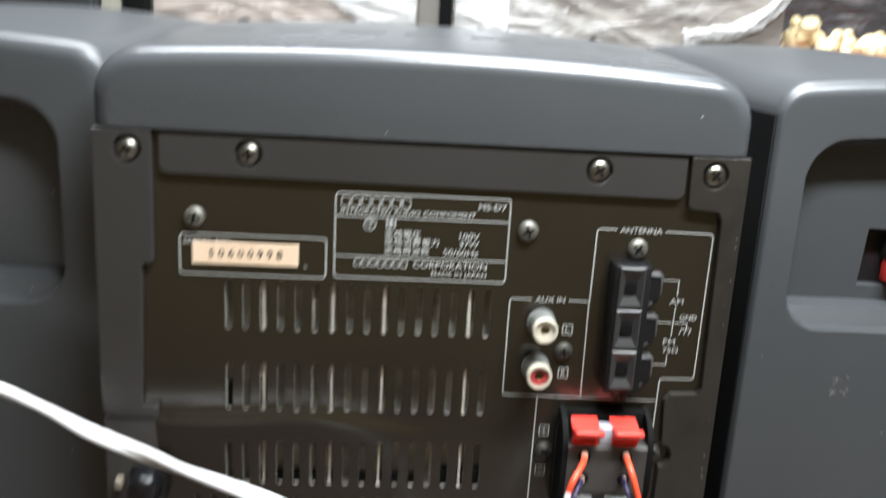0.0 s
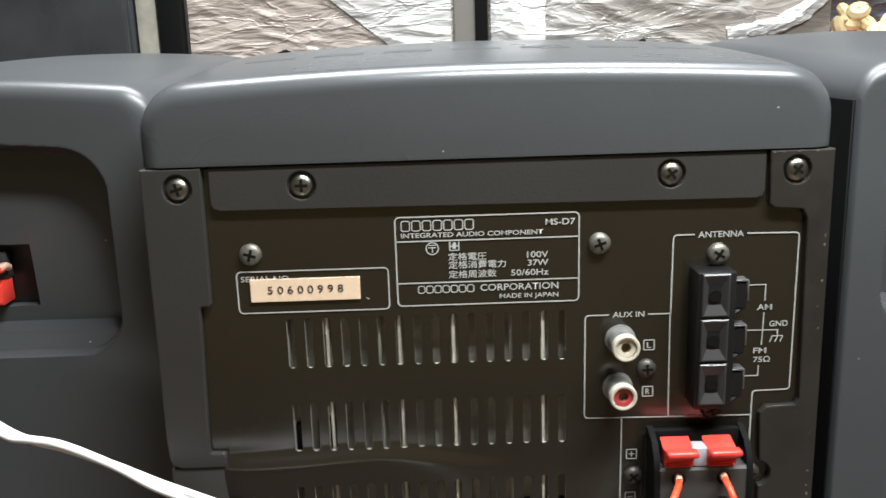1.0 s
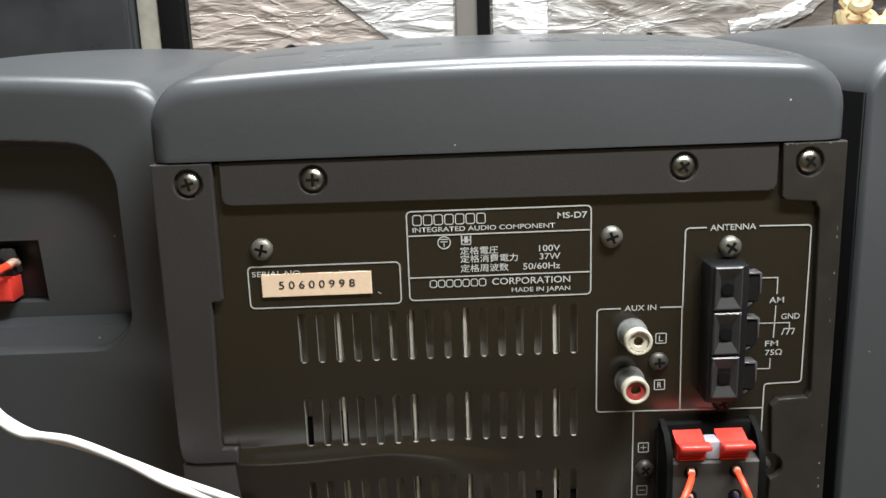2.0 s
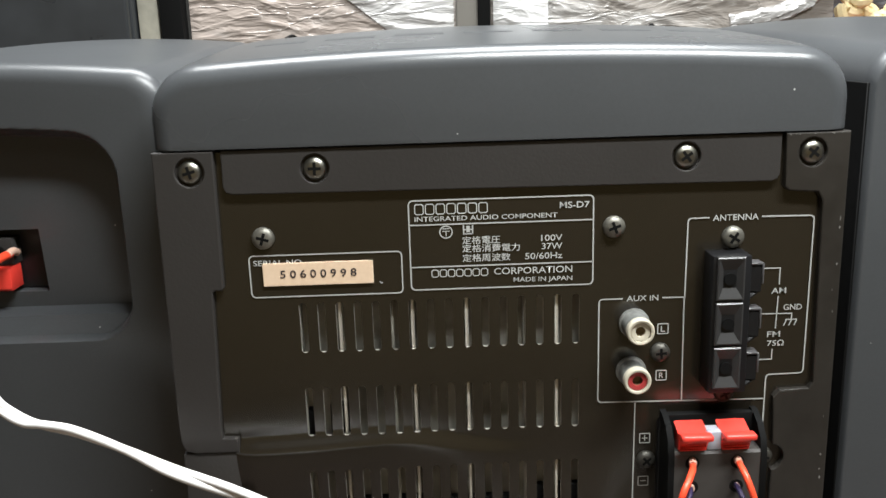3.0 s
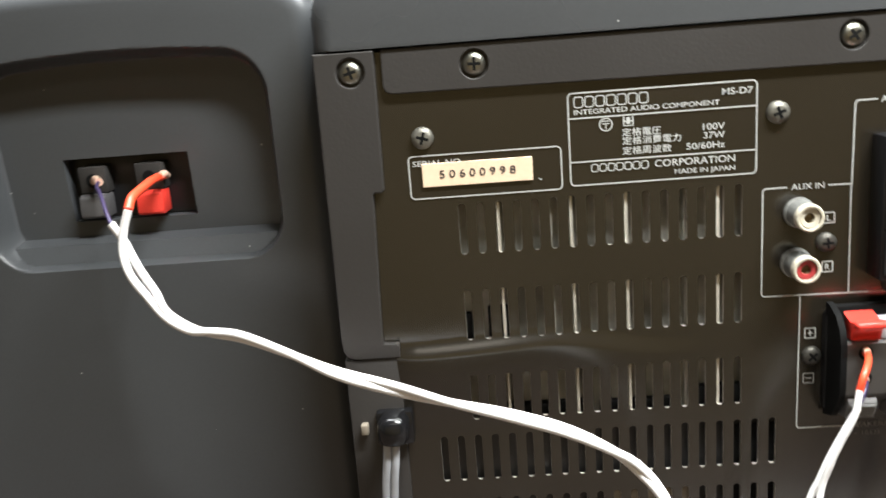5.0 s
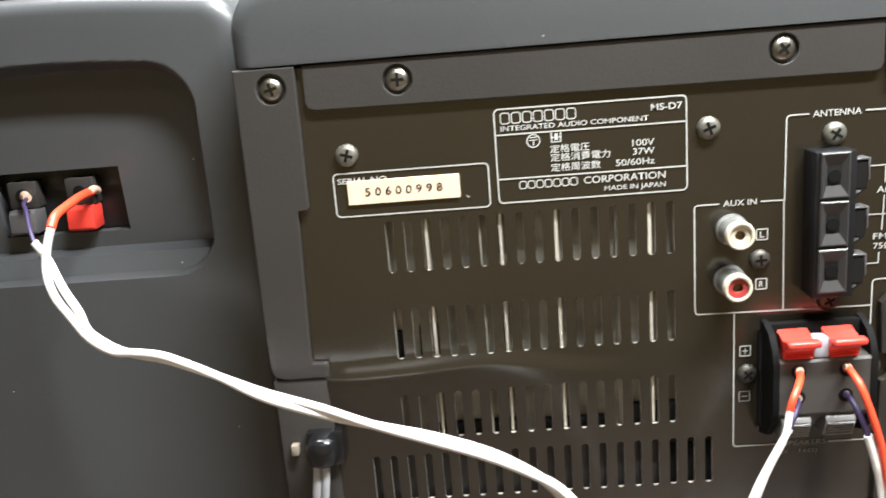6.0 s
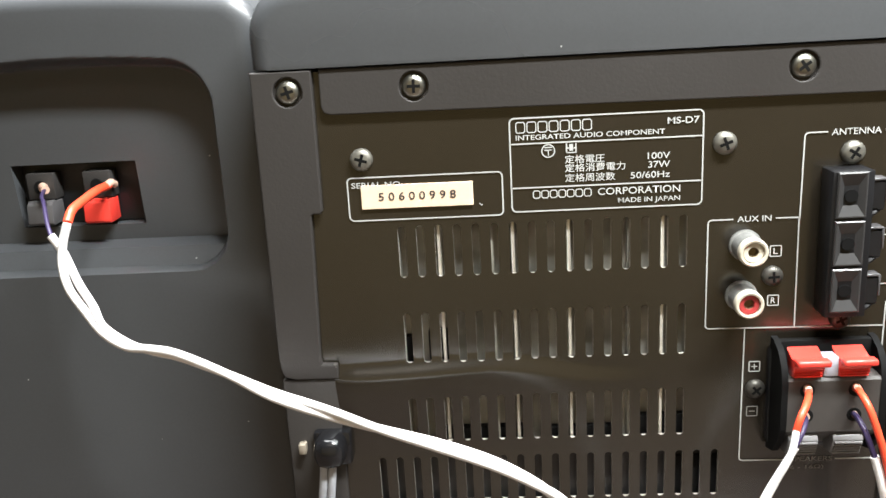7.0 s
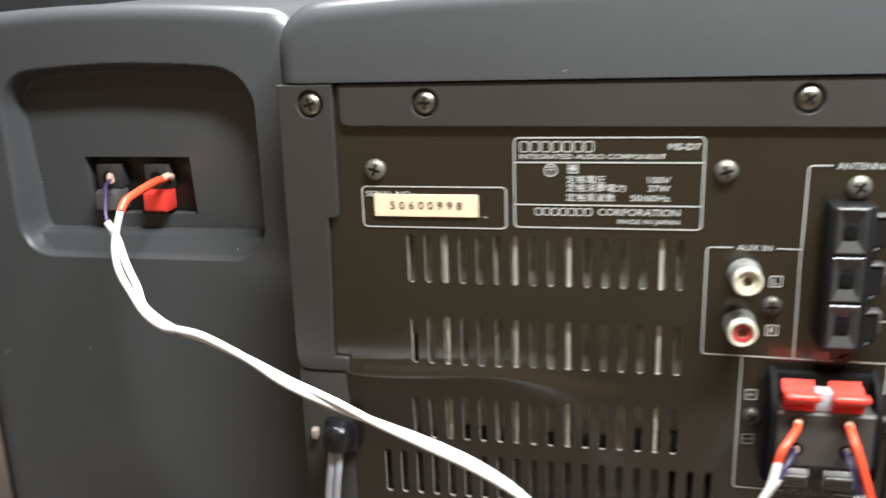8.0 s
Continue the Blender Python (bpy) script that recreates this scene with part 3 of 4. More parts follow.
aerial = part("aerial_terminal", boxed(72.2, 86.0, -10.0, 0.5, 214.5, 265.8, 0.8), BLACK, unit, "black three-way push terminal")
for k in range(3):
    zt = 265.6 - k * 16.6
    bm = bmesh.new()
    loops = [[(x0, y, z0), (x1, y, z0), (x1, y, z1), (x0, y, z1)] for x0, x1, z0, z1, y in
             ((73.4, 83.2, zt - 15.6, zt, -8.0), (73.4, 83.2, zt - 15.6, zt, -11.2), (73.8, 82.8, zt - 15.2, zt - 0.4, -11.6), (74.1, 82.5, zt - 14.9, zt - 0.7, -11.6), (76.8, 79.8, zt - 9.8, zt - 6.4, -9.3))]
    loft(bm, loops)
    blk = part("terminal_block", bm, BLOCK, aerial, smooth=0)
    bm = bmesh.new()
    lathe(bm, 78.3, zt - 8.1, [(-9.2, 2.2), (-10.6, 2.2), (-10.6, 0.2)], 14)
    part("wire_hole", bm, BLACK_SOFT, blk)
    bm = bmesh.new()
    loops = [[(83.6, y0, z0), (89.6, y1, z0), (90.0, y1, z1 - 0.8), (83.6, y0, z1)] for z0, z1, y0, y1 in ((zt - 13.5, zt - 4.5, -3.0, -3.0), (zt - 13.8, zt - 3.4, -8.0, -8.6), (zt - 13.0, zt - 3.6, -8.8, -9.4))]
    loft(bm, loops)
    lever = part("push_lever", bm, BLACK, aerial, smooth=0)
    part("lever_edge", boxed(83.8, 90.2, -9.6, -4, zt - 3.5, zt - 2.8, 0.2, 1), GREY_LEVER, lever)
    part("lever_edge", boxed(89.7, 90.4, -9.8, -4, zt - 10.4, zt - 2.8, 0.2, 1), GREY_LEVER, lever)
    bm = bmesh.new()
    tube(bm, smooth_path([(83.0, -6, zt - 17.2), (85.6, -8.5, zt - 15.2), (88.6, -7.5, zt - 13.6)], 4), 1.0, 6)
    part("spring_clip", bm, BLACK, lever)

spring = part("speaker_terminal", plate(rounded(56.8, 95.0, 162.5, 202.5, 3), -4, 0.5, (), 0.8), BLACK, unit, "black four-way spring terminal, red levers")
bm = bmesh.new()
prof = [(-3, 163.4), (-14.4, 172.8), (-15.6, 174.6), (-15.6, 193.6), (-14.8, 194.6), (-3, 194.8)]
loft(bm, [[(x, y, z) for y, z in prof] for x in (58.8, 91.4)])
part("terminal_body", bm, TERMINAL, spring, smooth=25)
for x0, x1 in ((57.2, 59.4), (90.8, 93.0)):
    bm = bmesh.new()
    prof = [(-2, 161.5), (-9, 163.8), (-14.6, 171), (-16.0, 176), (-16.0, 193), (-14.4, 198.5), (-10.5, 203), (-5, 205.4), (-2, 205.6)]
    loft(bm, [[(x, y, z) for y, z in prof] for x in (x0, x1)])
    part("cheek", bm, BLACK_SOFT, spring, smooth=25)
part("back_plate", boxed(59, 91, -6, -3, 194, 205, 0.5), BLACK_SOFT, spring)
for x0, x1 in ((60.8, 71.4), (76.2, 86.8)):
    bm = bmesh.new()
    prof = [(-8, 203.8), (-14.0, 201.2), (-17.6, 202.8), (-18.3, 202.2), (-18.0, 200.6), (-15.6, 198.8), (-14.8, 194.9), (-10, 194.9)]
    loft(bm, [[(x, y, z) for y, z in prof] for x in (x0, x1)])
    bmesh.ops.bevel(bm, geom=bm.edges[:], offset=0.35, segments=2, affect="EDGES", profile=0.5)
    lv = part("lever", bm, RED, spring, "red spring lever")
    part("grip", boxed(x0 - 0.1, x1 + 0.7, -20.4, -16.0, 200.4, 202.8, 0.9, 3), RED, lv, "raised grip bar")
    for k in range(3):
        part("rib", boxed(x0 + 0.5, x1 - 0.5, -15.75 + 0.1 * k, -14, 195.1 + k * 1.0, 195.6 + k * 1.0, 0.12, 1), RED, lv)
    bm = bmesh.new()
    prof = [(-5, 176), (-13.5, 172.6), (-14.5, 171), (-11.5, 164.5), (-5, 163.5)]
    loft(bm, [[(x, y - 1.5, z) for y, z in prof] for x in (x0 - 0.2, x1 - 0.6)])
    bmesh.ops.bevel(bm, geom=bm.edges[:], offset=0.3, segments=1, affect="EDGES")
    lv = part("lever", bm, LEVER_GREY, spring, "ribbed grey spring lever")
    for k in range(5):
        zz = 170.2 - 1.25 * k
        part("rib", boxed(x0 + 0.2, x1 - 1.0, -16.6 + (170.2 - zz) * 0.45, -13.5, zz - 0.32, zz + 0.32, 0.1, 1), LEVER_GREY, lv)
part("lever_rest", boxed(71.2, 76.4, -15.2, -9, 194.9, 202.0, 0.5), LEVER_PALE, spring, "pale grey spacer")
for x in (66.0, 82.4):
    for z in (190.2, 180.6):
        bm = bmesh.new()
        lathe(bm, x, z, [(-15.5, 2.6), (-15.75, 2.5), (-15.7, 0.3)], 16)
        part("wire_hole", bm, BLACK_SOFT, spring)

# mains lead with its strain relief
relief = part("strain_relief", boxed(-110.4, -98.4, -14, 0, 162.0, 174.6, 4.8, 5), BLACK_GLOSS, unit, "glossy black cord grommet")
part("grommet_collar", boxed(-111.2, -97.0, -5.2, 0, 160.0, 174.0, 1.5), BLACK_GLOSS, relief)
part("retaining_tab", boxed(-117.2, -114.4, -5.0, -1, 164.8, 169.0, 0.5), BEIGE, unit, "beige plastic tab")

cord = thing("mains_cord", -107, -12, GZ, "dark grey twin mains cord hanging from its grommet", "cord")
bm = bmesh.new()
for off in (-1.55, 1.55):
    tube(bm, smooth_path([(-105.5 + off, -8, 166), (-106 + off, -9, 158), (-107.5 + off, -10, 145), (-109 + off, -11, 120), (-110 + off, -13, 85), (-109 + off, -22, GZ + 6), (-100 + off, -60, GZ + 2.4), (-60, -110 - 2 * off, GZ + 2.4)], 6), 1.65, 10)
part("twin_lead", bm, CORD, cord)


# ---- the loudspeakers ----
def loudspeaker(s):
    """s: -1 for the one whose inner side faces right, +1 for its mirror image."""
    off = 0 if s < 0 else 14.0

    def X(x):
        return x if s < 0 else -x + off

    spk = thing("loudspeaker", X(-214), 145, GZ, "slate grey plastic loudspeaker, recessed terminal at its back", "loudspeaker", "pair of loudspeakers")
    xl, xr, yb, yf = -300.0, (-124.5 if s < 0 else -130.5), 32.0, 262.0
    rf = 7.0
    stations = [(yb + rf * (1 - math.cos(radians(a))), rf * (1 - math.sin(radians(a)))) for a in range(0, 91, 10)]
    stations = [(yb, 12.0)] + stations + [(70, 0), (150, 0), (230, 0), (yf - 6, 1), (yf - 1, 4), (yf, 7)]
    bm = bmesh.new()
    loops = []
    for y, inset in stations:
        r = 15 if inset < 11 else 12.4
        loops.append([(X(x), y, z + 9.5 * ease((y - yb) / 210) * (z > 250)) for x, z in outline(xl, xr, GZ + 3, 339.0, 5.0, r, inset, rb=6, side=1.4 if s < 0 else 0.35)])
    loft(bm, loops, (False, True))
    # the back, with its recess and the terminal's pocket
    lap = 16.8 if s < 0 else 4.2
    x0, x1, z0 = xl + lap, xr - lap, GZ + 15
    pk = (-237.6, -185.2, 245.8, 272.2)
    xs = sorted({x0, x1, pk[0] - 0.2, pk[0] + 0.2, pk[1] - 0.2, pk[1] + 0.2} | {x0 + (x1 - x0) * k / 240 for k in range(241)})
    zs = sorted({z0, pk[2] - 0.2, pk[2] + 0.2, pk[3] - 0.2, pk[3] + 0.2, 318.0} | {z0 + (200 - z0) * k / 12 for k in range(13)} | {200 + k * 1.2 for k in range(78)} | {290 + k * 0.5 for k in range(56)} | {226 + k * 0.7 for k in range(26)} | {228.3, 228.4, 230.2, 230.3, 237.2, 237.3, 239.0, 239.1})
    zs = [z for z in zs if z <= 318.0]

    def depth(x, z):
        a, b, c, d, r = -267.0, -145.3, 228.3, 315.0, 17.0
        d -= 4.0 * ((x + 206) / 61) ** 2
        qx, qz = abs(x - (a + b) / 2) - (b - a) / 2 + r, abs(z - (c + d) / 2) - (d - c) / 2 + r
        dist = -(math.hypot(max(qx, 0), max(qz, 0)) + min(max(qx, qz), 0) - r)
        floor_in = 10.5 + 6.0 * (315 - z) / 75      # the recess leans back towards its foot
        wall = floor_in * ease(dist / 4.4)
        ledge = 0.0
        for za, zb, da, db in ((228.4, 230.2, 0.0, 4.5), (230.2, 237.2, 4.5, 8.6), (237.2, 239.0, 8.6, 16.6), (239.0, 400.0, 20.0, 20.0)):
            if za <= z < zb:
                ledge = da + (db - da) * (z - za) / (zb - za)
        dep = max(0.0, min(wall, ledge))
        if pk[0] < x < pk[1] and pk[2] < z < pk[3]:
            dep += 9.0
        return dep

    mid, half = (x0 + x1) / 2, (x1 - x0) / 2
    grid = []
    for i, z in enumerate(zs):
        row = []
        for x in xs:
            zz = z
            if i == len(zs) - 1:
                zz = 339.0 - 12 - 5.0 * ((x - mid) / half) ** 2
            row.append(bm.verts.new((X(x), yb + depth(x, zz), zz)))
        grid.append(row)
    for a, b in zip(grid, grid[1:]):
        for i in range(len(xs) - 1):
            bm.faces.new((a[i], a[i + 1], b[i + 1], b[i]))
    part("cabinet", bm, SHELL, spk, smooth=34)
    for edge, side in ((xr, 1), (xl, -1)):      # black panels added below the shoulder so the gap reads as shade
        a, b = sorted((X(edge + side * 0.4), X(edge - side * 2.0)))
        part("shade_panel", boxed(a, b, yb + 3, yf - 8, GZ + 12, 321, 0.3, 1), BLACK_SOFT, spk, "matt black panel added to shade the cabinet's side")
    # the terminal in its pocket
    term = part("terminal_tray", boxed(min(X(pk[0]), X(pk[1])) + 0.3, max(X(pk[0]), X(pk[1])) - 0.3, 53, 56.5, pk[2] + 0.3, pk[3] - 0.3, 0.3, 1), BLACK, spk, "black push terminal tray")
    for bx0, bx1, lever, lab in ((-233.0, -220.0, GREY_LEVER, "dark grey spring lever"), (-209.0, -196.0, RED, "red spring lever")):
        c0, c1 = min(X(bx0), X(bx1)), max(X(bx0), X(bx1))
        part("jaw", boxed(c0 + 0.6, c1 - 0.6, 46.0, 53.5, 257.6, 268.8, 0.7), BLOCK_DARK, term)
        bm = bmesh.new()
        for hx in ((c0 + c1) / 2,):
            lathe(bm, hx, 262.8, [(45.95, 3.0), (45.7, 2.8), (45.8, 0.3)], 14)
        part("wire_hole", bm, BLACK_SOFT, term)
        bm = bmesh.new()
        prof = [(52, 257.2), (44.0, 257.6), (42.0, 256.2), (41.2, 248.6), (42.2, 247.6), (52, 247.8)]
        loft(bm, [[(x, y, z) for y, z in prof] for x in (c0 + 1.2, c1 - 1.0)])
        bmesh.ops.bevel(bm, geom=bm.edges[:], offset=0.45, segments=2, affect="EDGES", profile=0.5)
        part("lever", bm, lever, term, lab)
    for fx in (-285, -145):
        for fy in (55, 240):
            part("foot", boxed(X(fx) - 8, X(fx) + 8, fy - 8, fy + 8, GZ, GZ + 4.5, 1), BLACK_SOFT, spk)
    return spk


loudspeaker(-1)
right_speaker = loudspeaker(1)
tagged(right_speaker, "slate grey plastic loudspeaker with a scuff on its back")
bm = bmesh.new()
rng = random.Random(4)
for k in range(9):
    x, z = 190 + rng.uniform(-5, 5), 203 + rng.uniform(-6, 6)
    a = rng.uniform(0, 3.1)
    stroke(bm, [(x, z), (x + 3 * math.cos(a), z + 2 * math.sin(a)), (x + 4.5 * math.cos(a + 0.4), z + 3 * math.sin(a + 0.4))], 0.4, y=31.8)
part("scuff", bm, PRINT_DIM, right_speaker, smooth=0)


# ---- loose leads ----
def lead(name, at, label, strands):
    ob = thing(name, *at, label, "cable")
    for kind, points, r, m in strands:
        bm = bmesh.new()
        tube(bm, smooth_path(points), r, 12)
        part(kind, bm, m, ob)
    return ob


trunk = [(-184.5, -5.5, 218.2), (-175.6, -7, 212.4), (-166, -10, 211.4), (-155, -12, 209.6), (-138, -11.5, 201.4), (-121.6, -15, 194.6), (-100.5, -22.5, 190.5), (-81, -29.5, 187), (-61.5, -37.5, 184.8),
         (-43.5, -43.5, 181), (-29.2, -47, 174.8), (-20.9, -50, 169.1), (-13.8, -54, 160.4), (-6, -58, 142), (4, -66, 116), (16, -80, 84), (40, -100, GZ + 5), (95, -125, GZ + 3)]


def beside(pts, side):
    """A strand that lies along one side of a line; the pair turns over slowly."""
    out = []
    for i, p in enumerate(pts):
        a = 0.3 + 2.2 * math.sin(0.55 * i)
        out.append((p[0], p[1] + side * 2.4 * math.sin(a), p[2] + side * 2.4 * math.cos(a)))
    return out


lead("speaker_lead", (0, -60, GZ), "white twin speaker cable with stripped red and violet ends", [
    ("red_sleeve", [(-195.5, 41.0, 263.5), (-196.3, 33, 263.3), (-197.2, 22, 261.6), (-197.4, 12, 259.8), (-197.2, 6.5, 256.2)], 1.75, ORANGE),
    ("bare_end", [(-195.4, 46.5, 263.0), (-195.2, 43, 264.2), (-195.5, 38.6, 263.6)], 1.6, COPPER),
    ("white_strand", [(-197.2, 6.7, 256.5), (-200.4, 6.5, 248), (-201.2, 5, 240), (-198.2, 1.5, 232), (-191.6, -2.5, 224.6), *beside(trunk, -0.5)], 1.6, WHITE),
    ("violet_sleeve", [(-221.5, 40, 263.4), (-218.6, 31, 262), (-215, 25, 260.5), (-209, 14, 255), (-205.4, 8.5, 251)], 0.8, VIOLET),
    ("bare_end", [(-225.6, 45.6, 262.8), (-223.4, 42.0, 264.0), (-220.4, 38.0, 263.2)], 1.7, COPPER),
    ("white_strand", [(-205.6, 8.7, 251.2), (-201.4, 8, 244.4), (-195.0, 2.5, 234.4), (-188.6, -2, 226.4), *beside(trunk, 0.5)], 1.55, WHITE)])

low1 = [(57.5, -30, 183), (55, -31, 174.5), (50.5, -31, 164.5), (47.6, -31, 157), (44, -31, 143), (39, -40, 112), (44, -62, 72), (70, -95, GZ + 4), (130, -118, GZ + 3)]
lead("speaker_lead", (44, -60, GZ), "white twin cable with an orange-red end in the terminal", [
    ("red_sleeve", [(66.0, -14, 190.4), (65.0, -19.5, 190.4), (61.8, -26, 189.6), (59, -29.5, 187), (57.6, -30.2, 182.5)], 1.25, ORANGE),
    ("white_strand", [(57.7, -30.2, 183), *[(x + 0.6, y - 0.8, z) for x, y, z in low1[1:]]], 1.2, WHITE),
    ("bare_end", [(66.0, -13.5, 190.2), (65.9, -16, 191.4), (65.4, -18.4, 191.0)], 1.35, COPPER),
    ("violet_sleeve", [(66.0, -14, 180.6), (64.4, -20, 181), (61.6, -24.5, 178.5), (58.4, -27, 174)], 0.9, VIOLET),
    ("bare_end", [(66.3, -13.5, 180.6), (65.6, -17.5, 181)], 1.1, COPPER),
    ("white_strand", [(59.0, -26.8, 174.8), (54.2, -27.5, 166.5), (49.2, -28.4, 157.5), (45.8, -29, 150), (41.4, -29.6, 138), (36.5, -38, 110), (41, -60, 70), (66, -93, GZ + 4), (126, -114, GZ + 3)], 1.25, WHITE)])
lead("speaker_lead", (95, -60, GZ), "twin cable with red and violet ends in the terminal", [
    ("red_sleeve", [(82.4, -14, 190.4), (81.6, -21, 191.4), (82.2, -27, 188.6), (85.2, -30, 178.5), (88.6, -31, 166), (91, -32, 152)], 1.2, ORANGE),
    ("white_strand", [(91, -32, 152.3), (93, -33, 138), (95, -38, 110), (98, -62, 72), (115, -92, GZ + 4), (165, -110, GZ + 3)], 1.5, WHITE),
    ("bare_end", [(82.4, -13.5, 190.2), (82.2, -16, 191.4), (81.8, -19, 191.6)], 1.35, COPPER),
    ("violet_sleeve", [(82.4, -14, 180.6), (81.4, -21, 182.0), (82.2, -26.5, 178.6), (84.6, -29, 171)], 0.95, VIOLET),
    ("bare_end", [(82.7, -13.5, 180.6), (82.0, -17.5, 181.4)], 1.1, COPPER),
    ("white_strand", [(84.4, -28.8, 171.6), (87.2, -29.6, 161.5), (90, -30, 147), (91.5, -36, 112), (94, -60, 72), (110, -90, GZ + 4), (160, -107, GZ + 3)], 1.45, WHITE)])


# ---- behind the stereo ----
def film_material(name, under, pale, slant, patch):
    """Clear film stretched over a board: glossy, with fine long creases, and milky where it lies in folds."""
    m = bpy.data.materials.new(name)
    m.use_nodes = True
    t = m.node_tree
    b = t.nodes["Principled BSDF"]
    co = t.nodes.new("ShaderNodeTexCoord")

    def creases(scale, turn, detail, rough):
        mp = t.nodes.new("ShaderNodeMapping")
        mp.inputs["Scale"].default_value, mp.inputs["Rotation"].default_value = scale, (0, turn, 0)
        t.links.new(co.outputs["Object"], mp.inputs["Vector"])
        n = t.nodes.new("ShaderNodeTexNoise")
        n.inputs["Scale"].default_value, n.inputs["Detail"].default_value, n.inputs["Roughness"].default_value = 1.0, detail, rough
        n.inputs["Distortion"].default_value = 0.6
        t.links.new(mp.outputs[0], n.inputs["Vector"])
        return n

    def ridge(n, width, tall):
        """Thin raised lines where the noise passes its middle."""
        off = t.nodes.new("ShaderNodeMath")
        off.operation, off.inputs[1].default_value = "SUBTRACT", 0.5
        t.links.new(n.outputs["Fac"], off.inputs[0])
        mag = t.nodes.new("ShaderNodeMath")
        mag.operation = "ABSOLUTE"
        t.links.new(off.outputs[0], mag.inputs[0])
        r = t.nodes.new("ShaderNodeMapRange")
        r.interpolation_type = "SMOOTHSTEP"
        r.inputs["From Min"].default_value, r.inputs["From Max"].default_value = 0.0, width
        r.inputs["To Min"].default_value, r.inputs["To Max"].default_value = tall, 0.0
        t.links.new(mag.outputs[0], r.inputs["Value"])
        return r.outputs[0]

    def total(a, b):
        n = t.nodes.new("ShaderNodeMath")
        n.operation = "ADD"
        t.links.new(a, n.inputs[0])
        t.links.new(b, n.inputs[1])
        return n.outputs[0]

    milky = creases((9, 9, 26), slant, 5, 0.6)
    height = total(ridge(creases((10, 12, 40), slant, 3, 0.5), 0.035, 0.10), creases((16, 20, 52), slant, 4, 0.55).outputs["Fac"])
    bump = t.nodes.new("ShaderNodeBump")
    bump.inputs["Strength"].default_value, bump.inputs["Distance"].default_value = 1.0, 0.0062
    t.links.new(height, bump.inputs["Height"])
    t.links.new(bump.outputs[0], b.inputs["Normal"])
    ramp = t.nodes.new("ShaderNodeMapRange")
    ramp.inputs["From Min"].default_value, ramp.inputs["From Max"].default_value = patch, patch + 0.22
    t.links.new(milky.outputs["Fac"], ramp.inputs["Value"])
    mix = t.nodes.new("ShaderNodeMix")
    mix.data_type = "RGBA"
    mix.inputs[6].default_value, mix.inputs[7].default_value = (*under, 1), (*pale, 1)
    t.links.new(ramp.outputs[0], mix.inputs[0])
    t.links.new(mix.outputs[2], b.inputs["Base Color"])
    b.inputs["Roughness"].default_value, b.inputs["Specular IOR Level"].default_value = 0.2, 0.7
    return m


FILM = film_material("cling_film_over_brown_board", (0.50, 0.425, 0.38), (0.68, 0.64, 0.61), 0.45, 0.48)
FILM_PALE = film_material("cling_film_over_white_foam", (0.58, 0.56, 0.545), (0.80, 0.79, 0.78), 0.4, 0.40)
FILM_GREY = film_material("cling_film_over_grey_board", (0.34, 0.305, 0.275), (0.66, 0.64, 0.62), -0.1, 0.48)
FILM_DARK = film_material("cling_film_over_dark_rolls", (0.06, 0.06, 0.062), (0.30, 0.30, 0.31), 1.5, 0.50)
RACK = material("black_rack_steel", (0.005, 0.005, 0.005), 0.8, spread=0.2, spec=0.15)
PALE_POST = material("weathered_pale_post", (0.42, 0.40, 0.33), 0.6, spread=0.25, grain=120, blotch=40)
SCREEN = material("smoky_black_cabinet", (0.048, 0.052, 0.057), 0.3, spread=0.35, grain=30, blotch=9)
YELLOW = material("yellow_plastic", (0.76, 0.58, 0.28), 0.45, spread=0.15, second=(0.84, 0.72, 0.46))
REDBOX = material("faded_red_card", (0.36, 0.13, 0.10), 0.6, spread=0.15)


def wrapped(name, x0, x1, y0, y1, z0, z1, mat, label, seed, rough, slant=0.0, slant_end=0.0):
    """A board or box wound in creased film."""
    bm = bmesh.new()
    nx, nz = int((x1 - x0) / 2.6), int((z1 - 330) / 2.4)
    shift = Vector((seed * 7.3, seed * 3.1, 0))
    rows = []
    for j in range(nz + 1):
        z = 330 + (z1 - 330) * j / nz
        row = []
        for i in range(nx + 1):
            x = x0 + (x1 - x0) * i / nx + (z - 345) * (slant * (1 - i / nx) + slant_end * i / nx)
            p = Vector((x * 0.012 + z * 0.006, z * 0.040 + x * 0.008, 0)) + shift
            h = 1 - abs(noise.noise(p)) * 2
            h2 = 1 - abs(noise.noise(p * 1.5 + Vector((9, 4, 1)))) * 2
            edge = min(1, i / 3, (nx - i) / 3)
            row.append(bm.verts.new((x, y0 - rough * edge * (0.40 * max(0, h) ** 2 + 0.9 * max(0, h2) ** 5 * max(0, 0.5 + noise.noise(p * 0.9 + Vector((3, 8, 2))))), z)))
        rows.append(row)
    for a, b in zip(rows, rows[1:]):
        for i in range(nx):
            bm.faces.new((a[i], a[i + 1], b[i + 1], b[i]))
    box(bm, x0, x1, y0 + 1, y1, z0, z1, 1.5, 1)
    ob = part(name, bm, mat, smooth=60)
    return tagged(ob, label, "wrapped board")


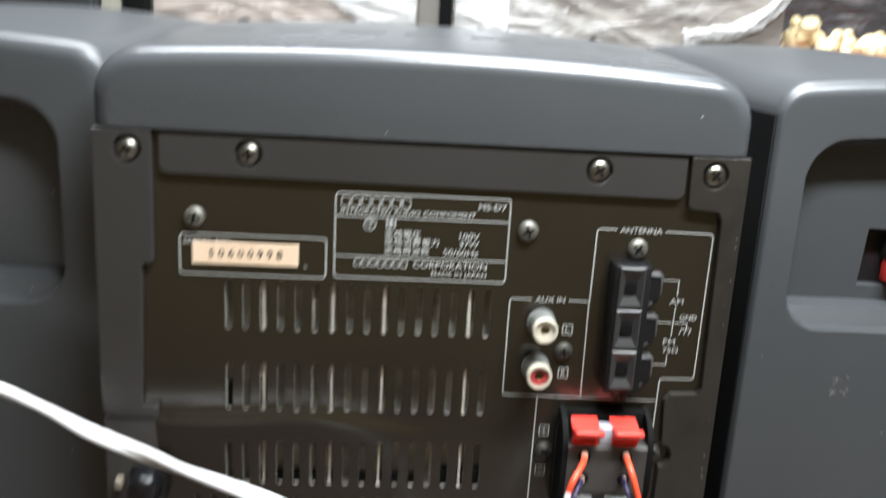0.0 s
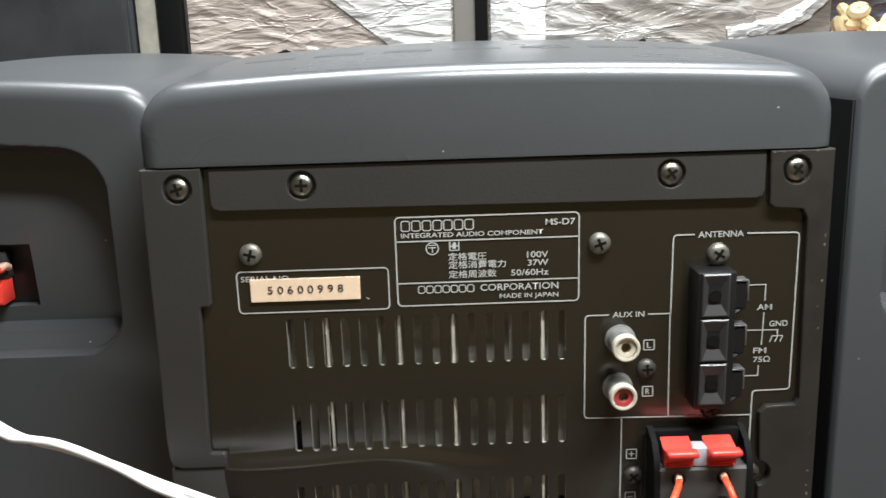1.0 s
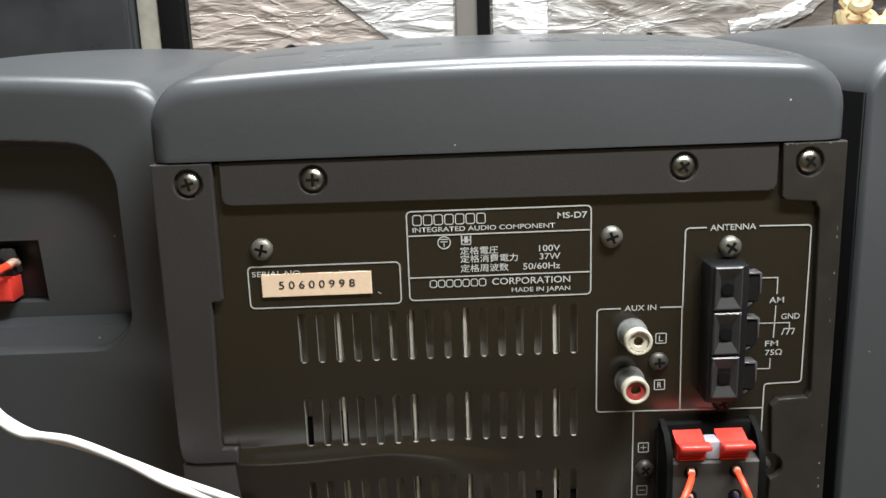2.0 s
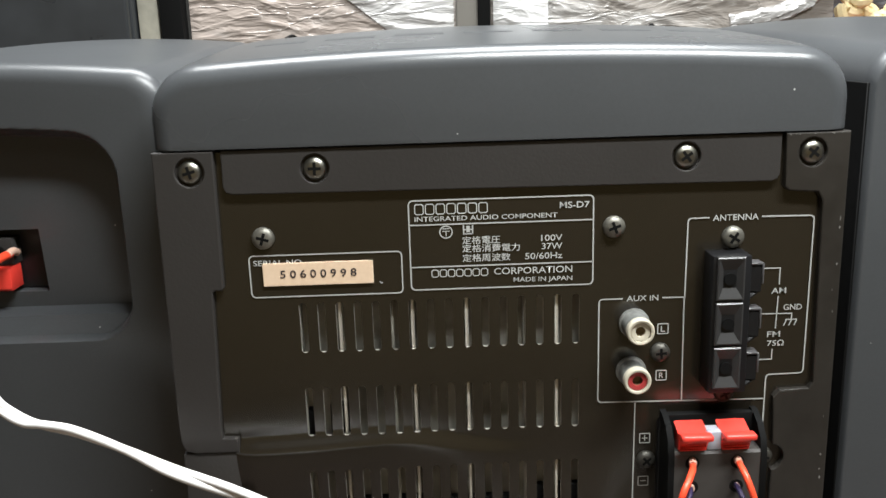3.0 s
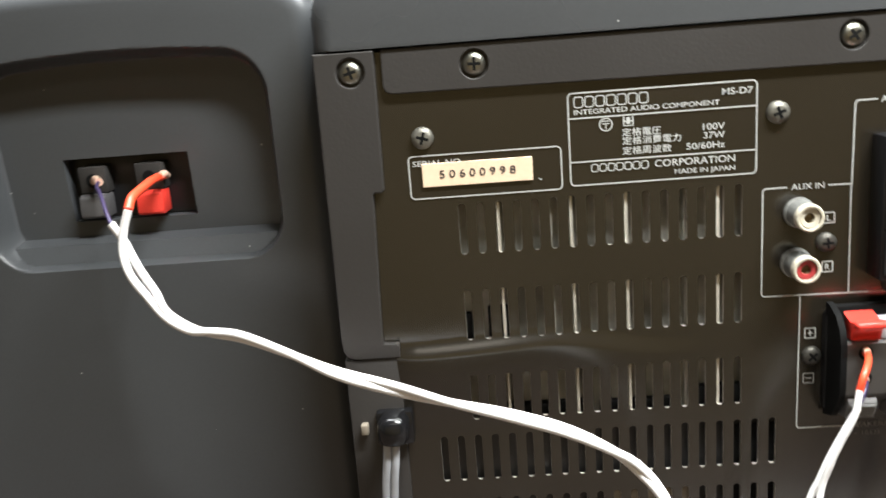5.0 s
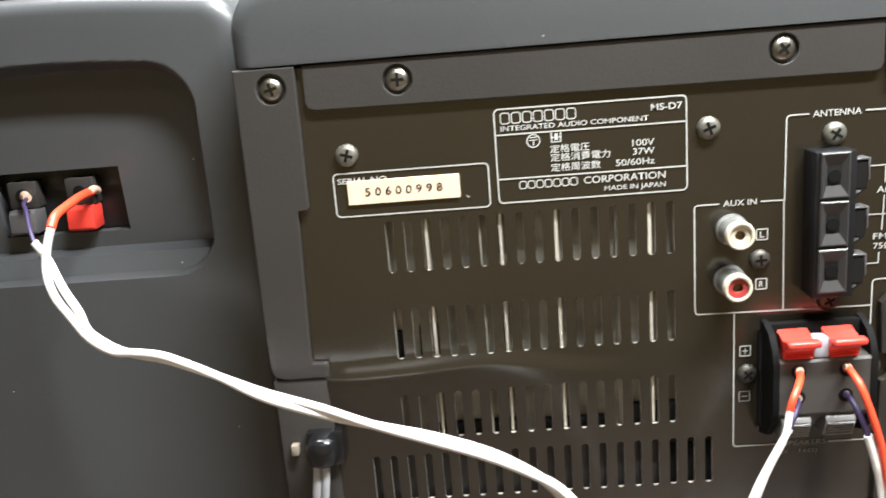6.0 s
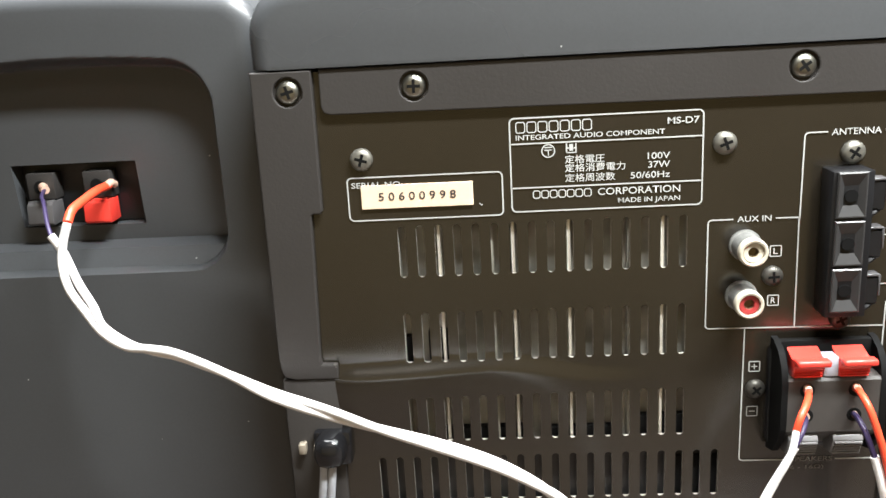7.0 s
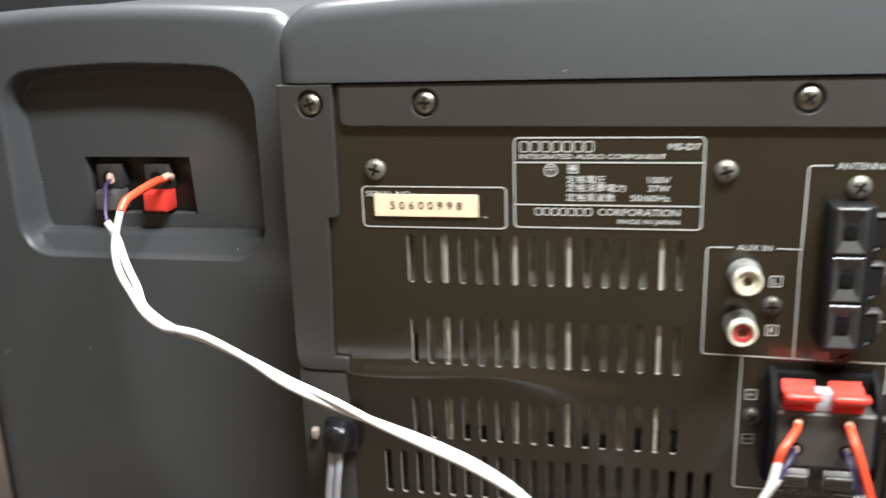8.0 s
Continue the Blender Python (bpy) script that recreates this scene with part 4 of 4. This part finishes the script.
wrapped("wrapped_board", -262, 6, 600, 680, GZ, 480, FILM, "brown board wound in creased clear film", 2, 2.5)
wrapped("wrapped_foam_sheet", -52, 4, 597, 599, GZ, 480, FILM_PALE, "white sheet under creased clear film", 5, 2.0, -1.25)
wrapped("wrapped_board", 42, 392, 600, 680, GZ, 480, FILM_GREY, "grey brown board wound in creased clear film", 8, 3.0)
wrapped("wrapped_roll", 400, 760, 780, 860, GZ, 480, FILM_DARK, "dark upright roll wound in clear film", 14, 4.0)
wrapped("wrapped_foam_sheet", 44, 100, 596, 599, GZ, 480, FILM_PALE, "white sheet under creased clear film", 11, 3.0, 0.0, -0.8)


def film_fold(points, r0, r1, seed):
    """A loose gathered fold of clear film: a thick crumpled strand."""
    bm = bmesh.new()
    line = smooth_path(points, 10)
    loops = []
    for i, p in enumerate(line):
        u = i / (len(line) - 1)
        d = (line[min(i + 1, len(line) - 1)] - line[max(i - 1, 0)]).normalized()
        a = d.cross(Vector((0, 1, 0))).normalized()
        b = a.cross(d)
        loops.append([])
        for k in range(28):
            w = 2 * math.pi * k / 28
            q = (r0 + (r1 - r0) * u) * (1 + 0.5 * noise.noise(Vector((2.2 * math.cos(w) + seed, 2.2 * math.sin(w), u * 6))) + 0.4 * noise.noise(Vector((6 * math.cos(w), 6 * math.sin(w) + seed, u * 17))))
            loops[-1].append(p + q * (math.cos(w) * a + 0.5 * math.sin(w) * b))
    loft(bm, loops)
    return tagged(part("film_fold", bm, FILM_PALE, smooth=60), "loose gathered fold of clear film against the boards", "film")


film_fold([(286, 597, 350), (318, 595, 356), (352, 594, 366), (378, 594, 386), (398, 595, 420), (408, 596, 470)], 7, 8, 3)


def upright(x0, x1, y0, y1, z1, mat, label, name="rack_post"):
    ob = part(name, boxed(x0, x1, y0, y1, GZ, z1, 1.2), mat)
    return tagged(ob, label, "post")


upright(28, 40, 585, 598, 900, RACK, "black steel rack post")
upright(7, 27, 590, 600, 900, PLASTER, "white painted batten beside a black post", "batten")
upright(-288, -266, 585, 605, 900, RACK, "black steel rack post beside a pale one")
upright(-311, -291, 590, 604, 900, PALE_POST, "weathered pale post beside a black one", "batten")
dark = thing("dark_cabinet", -516, 690, GZ, "cabinet", "cabinet")
part("carcass", boxed(-720, -313, 582, 800, GZ, 900, 4), SCREEN, dark)
part("door", boxed(-718, -315, 570, 581, GZ + 6, 896, 3), SCREEN, dark)
tagged(dark, "smoky black glossy cabinet with faint reflections", "cabinet")
red = part("red_box", boxed(396, 640, 585, 760, GZ, 337, 3), REDBOX)
tagged(red, "faded red cardboard box", "box")
bale = thing("yellow_coil", 490, 640, 337, "heap of knobbly yellow plastic loops on a red box", "coil")
rng = random.Random(9)
for k in range(46):
    bm = bmesh.new()
    c = Vector((408 + 170 * rng.random(), 606 + 60 * rng.random(), 0))
    c.z = 346 + (30 - 0.12 * (c.x - 408)) * rng.random() ** 1.4
    u = Vector((rng.uniform(-1, 1), rng.uniform(-0.5, 0.5), rng.uniform(-0.6, 0.6))).normalized()
    w = u.orthogonal().normalized()
    pts = [c + 6.0 * (math.cos(a * math.pi / 6) * u + 0.75 * math.sin(a * math.pi / 6) * w) for a in range(13)]
    for q in pts:
        q.z = max(q.z, 342.4)
    tube(bm, pts, 6.3, 8)
    part("loop", bm, YELLOW, bale)
lamp_mat = material("white_lamp_housing", (0.8, 0.8, 0.78), 0.5)
# unseen housing around the added south fill
ob = part("south_fill_housing", boxed(-500, 700, -1475, -1225, 1668, 1700, 4), lamp_mat)
tagged(ob, "unseen white housing of the added south fill lamp", "lamp")
panel_lamp = thing("ceiling_panel_lamp", 0, 270, 1665, "wide flat white ceiling lamp above the stereo", "lamp")
part("housing", boxed(-615, 615, -45, 585, 1672, 1700, 6), lamp_mat, panel_lamp)
for x0, x1, y0, y1 in ((-615, 615, -45, -33), (-615, 615, 573, 585), (-615, -603, -33, 573), (603, 615, -33, 573)):
    part("rim", boxed(x0, x1, y0, y1, 1656, 1672, 1), lamp_mat, panel_lamp)
pend = thing("pendant_lamp", 190, -225, 780, "white pendant lamp hanging over the table", "lamp")
part("shade", boxed(-20, 400, -270, -180, 782, 812, 6), lamp_mat, pend)
for x in (40, 340):
    bm = bmesh.new()
    tube(bm, [Vector((x, -225, 813)), Vector((x, -225, 1350)), Vector((x, -225, 1700))], 2.0, 8)
    part("suspension_wire", bm, lamp_mat, pend)
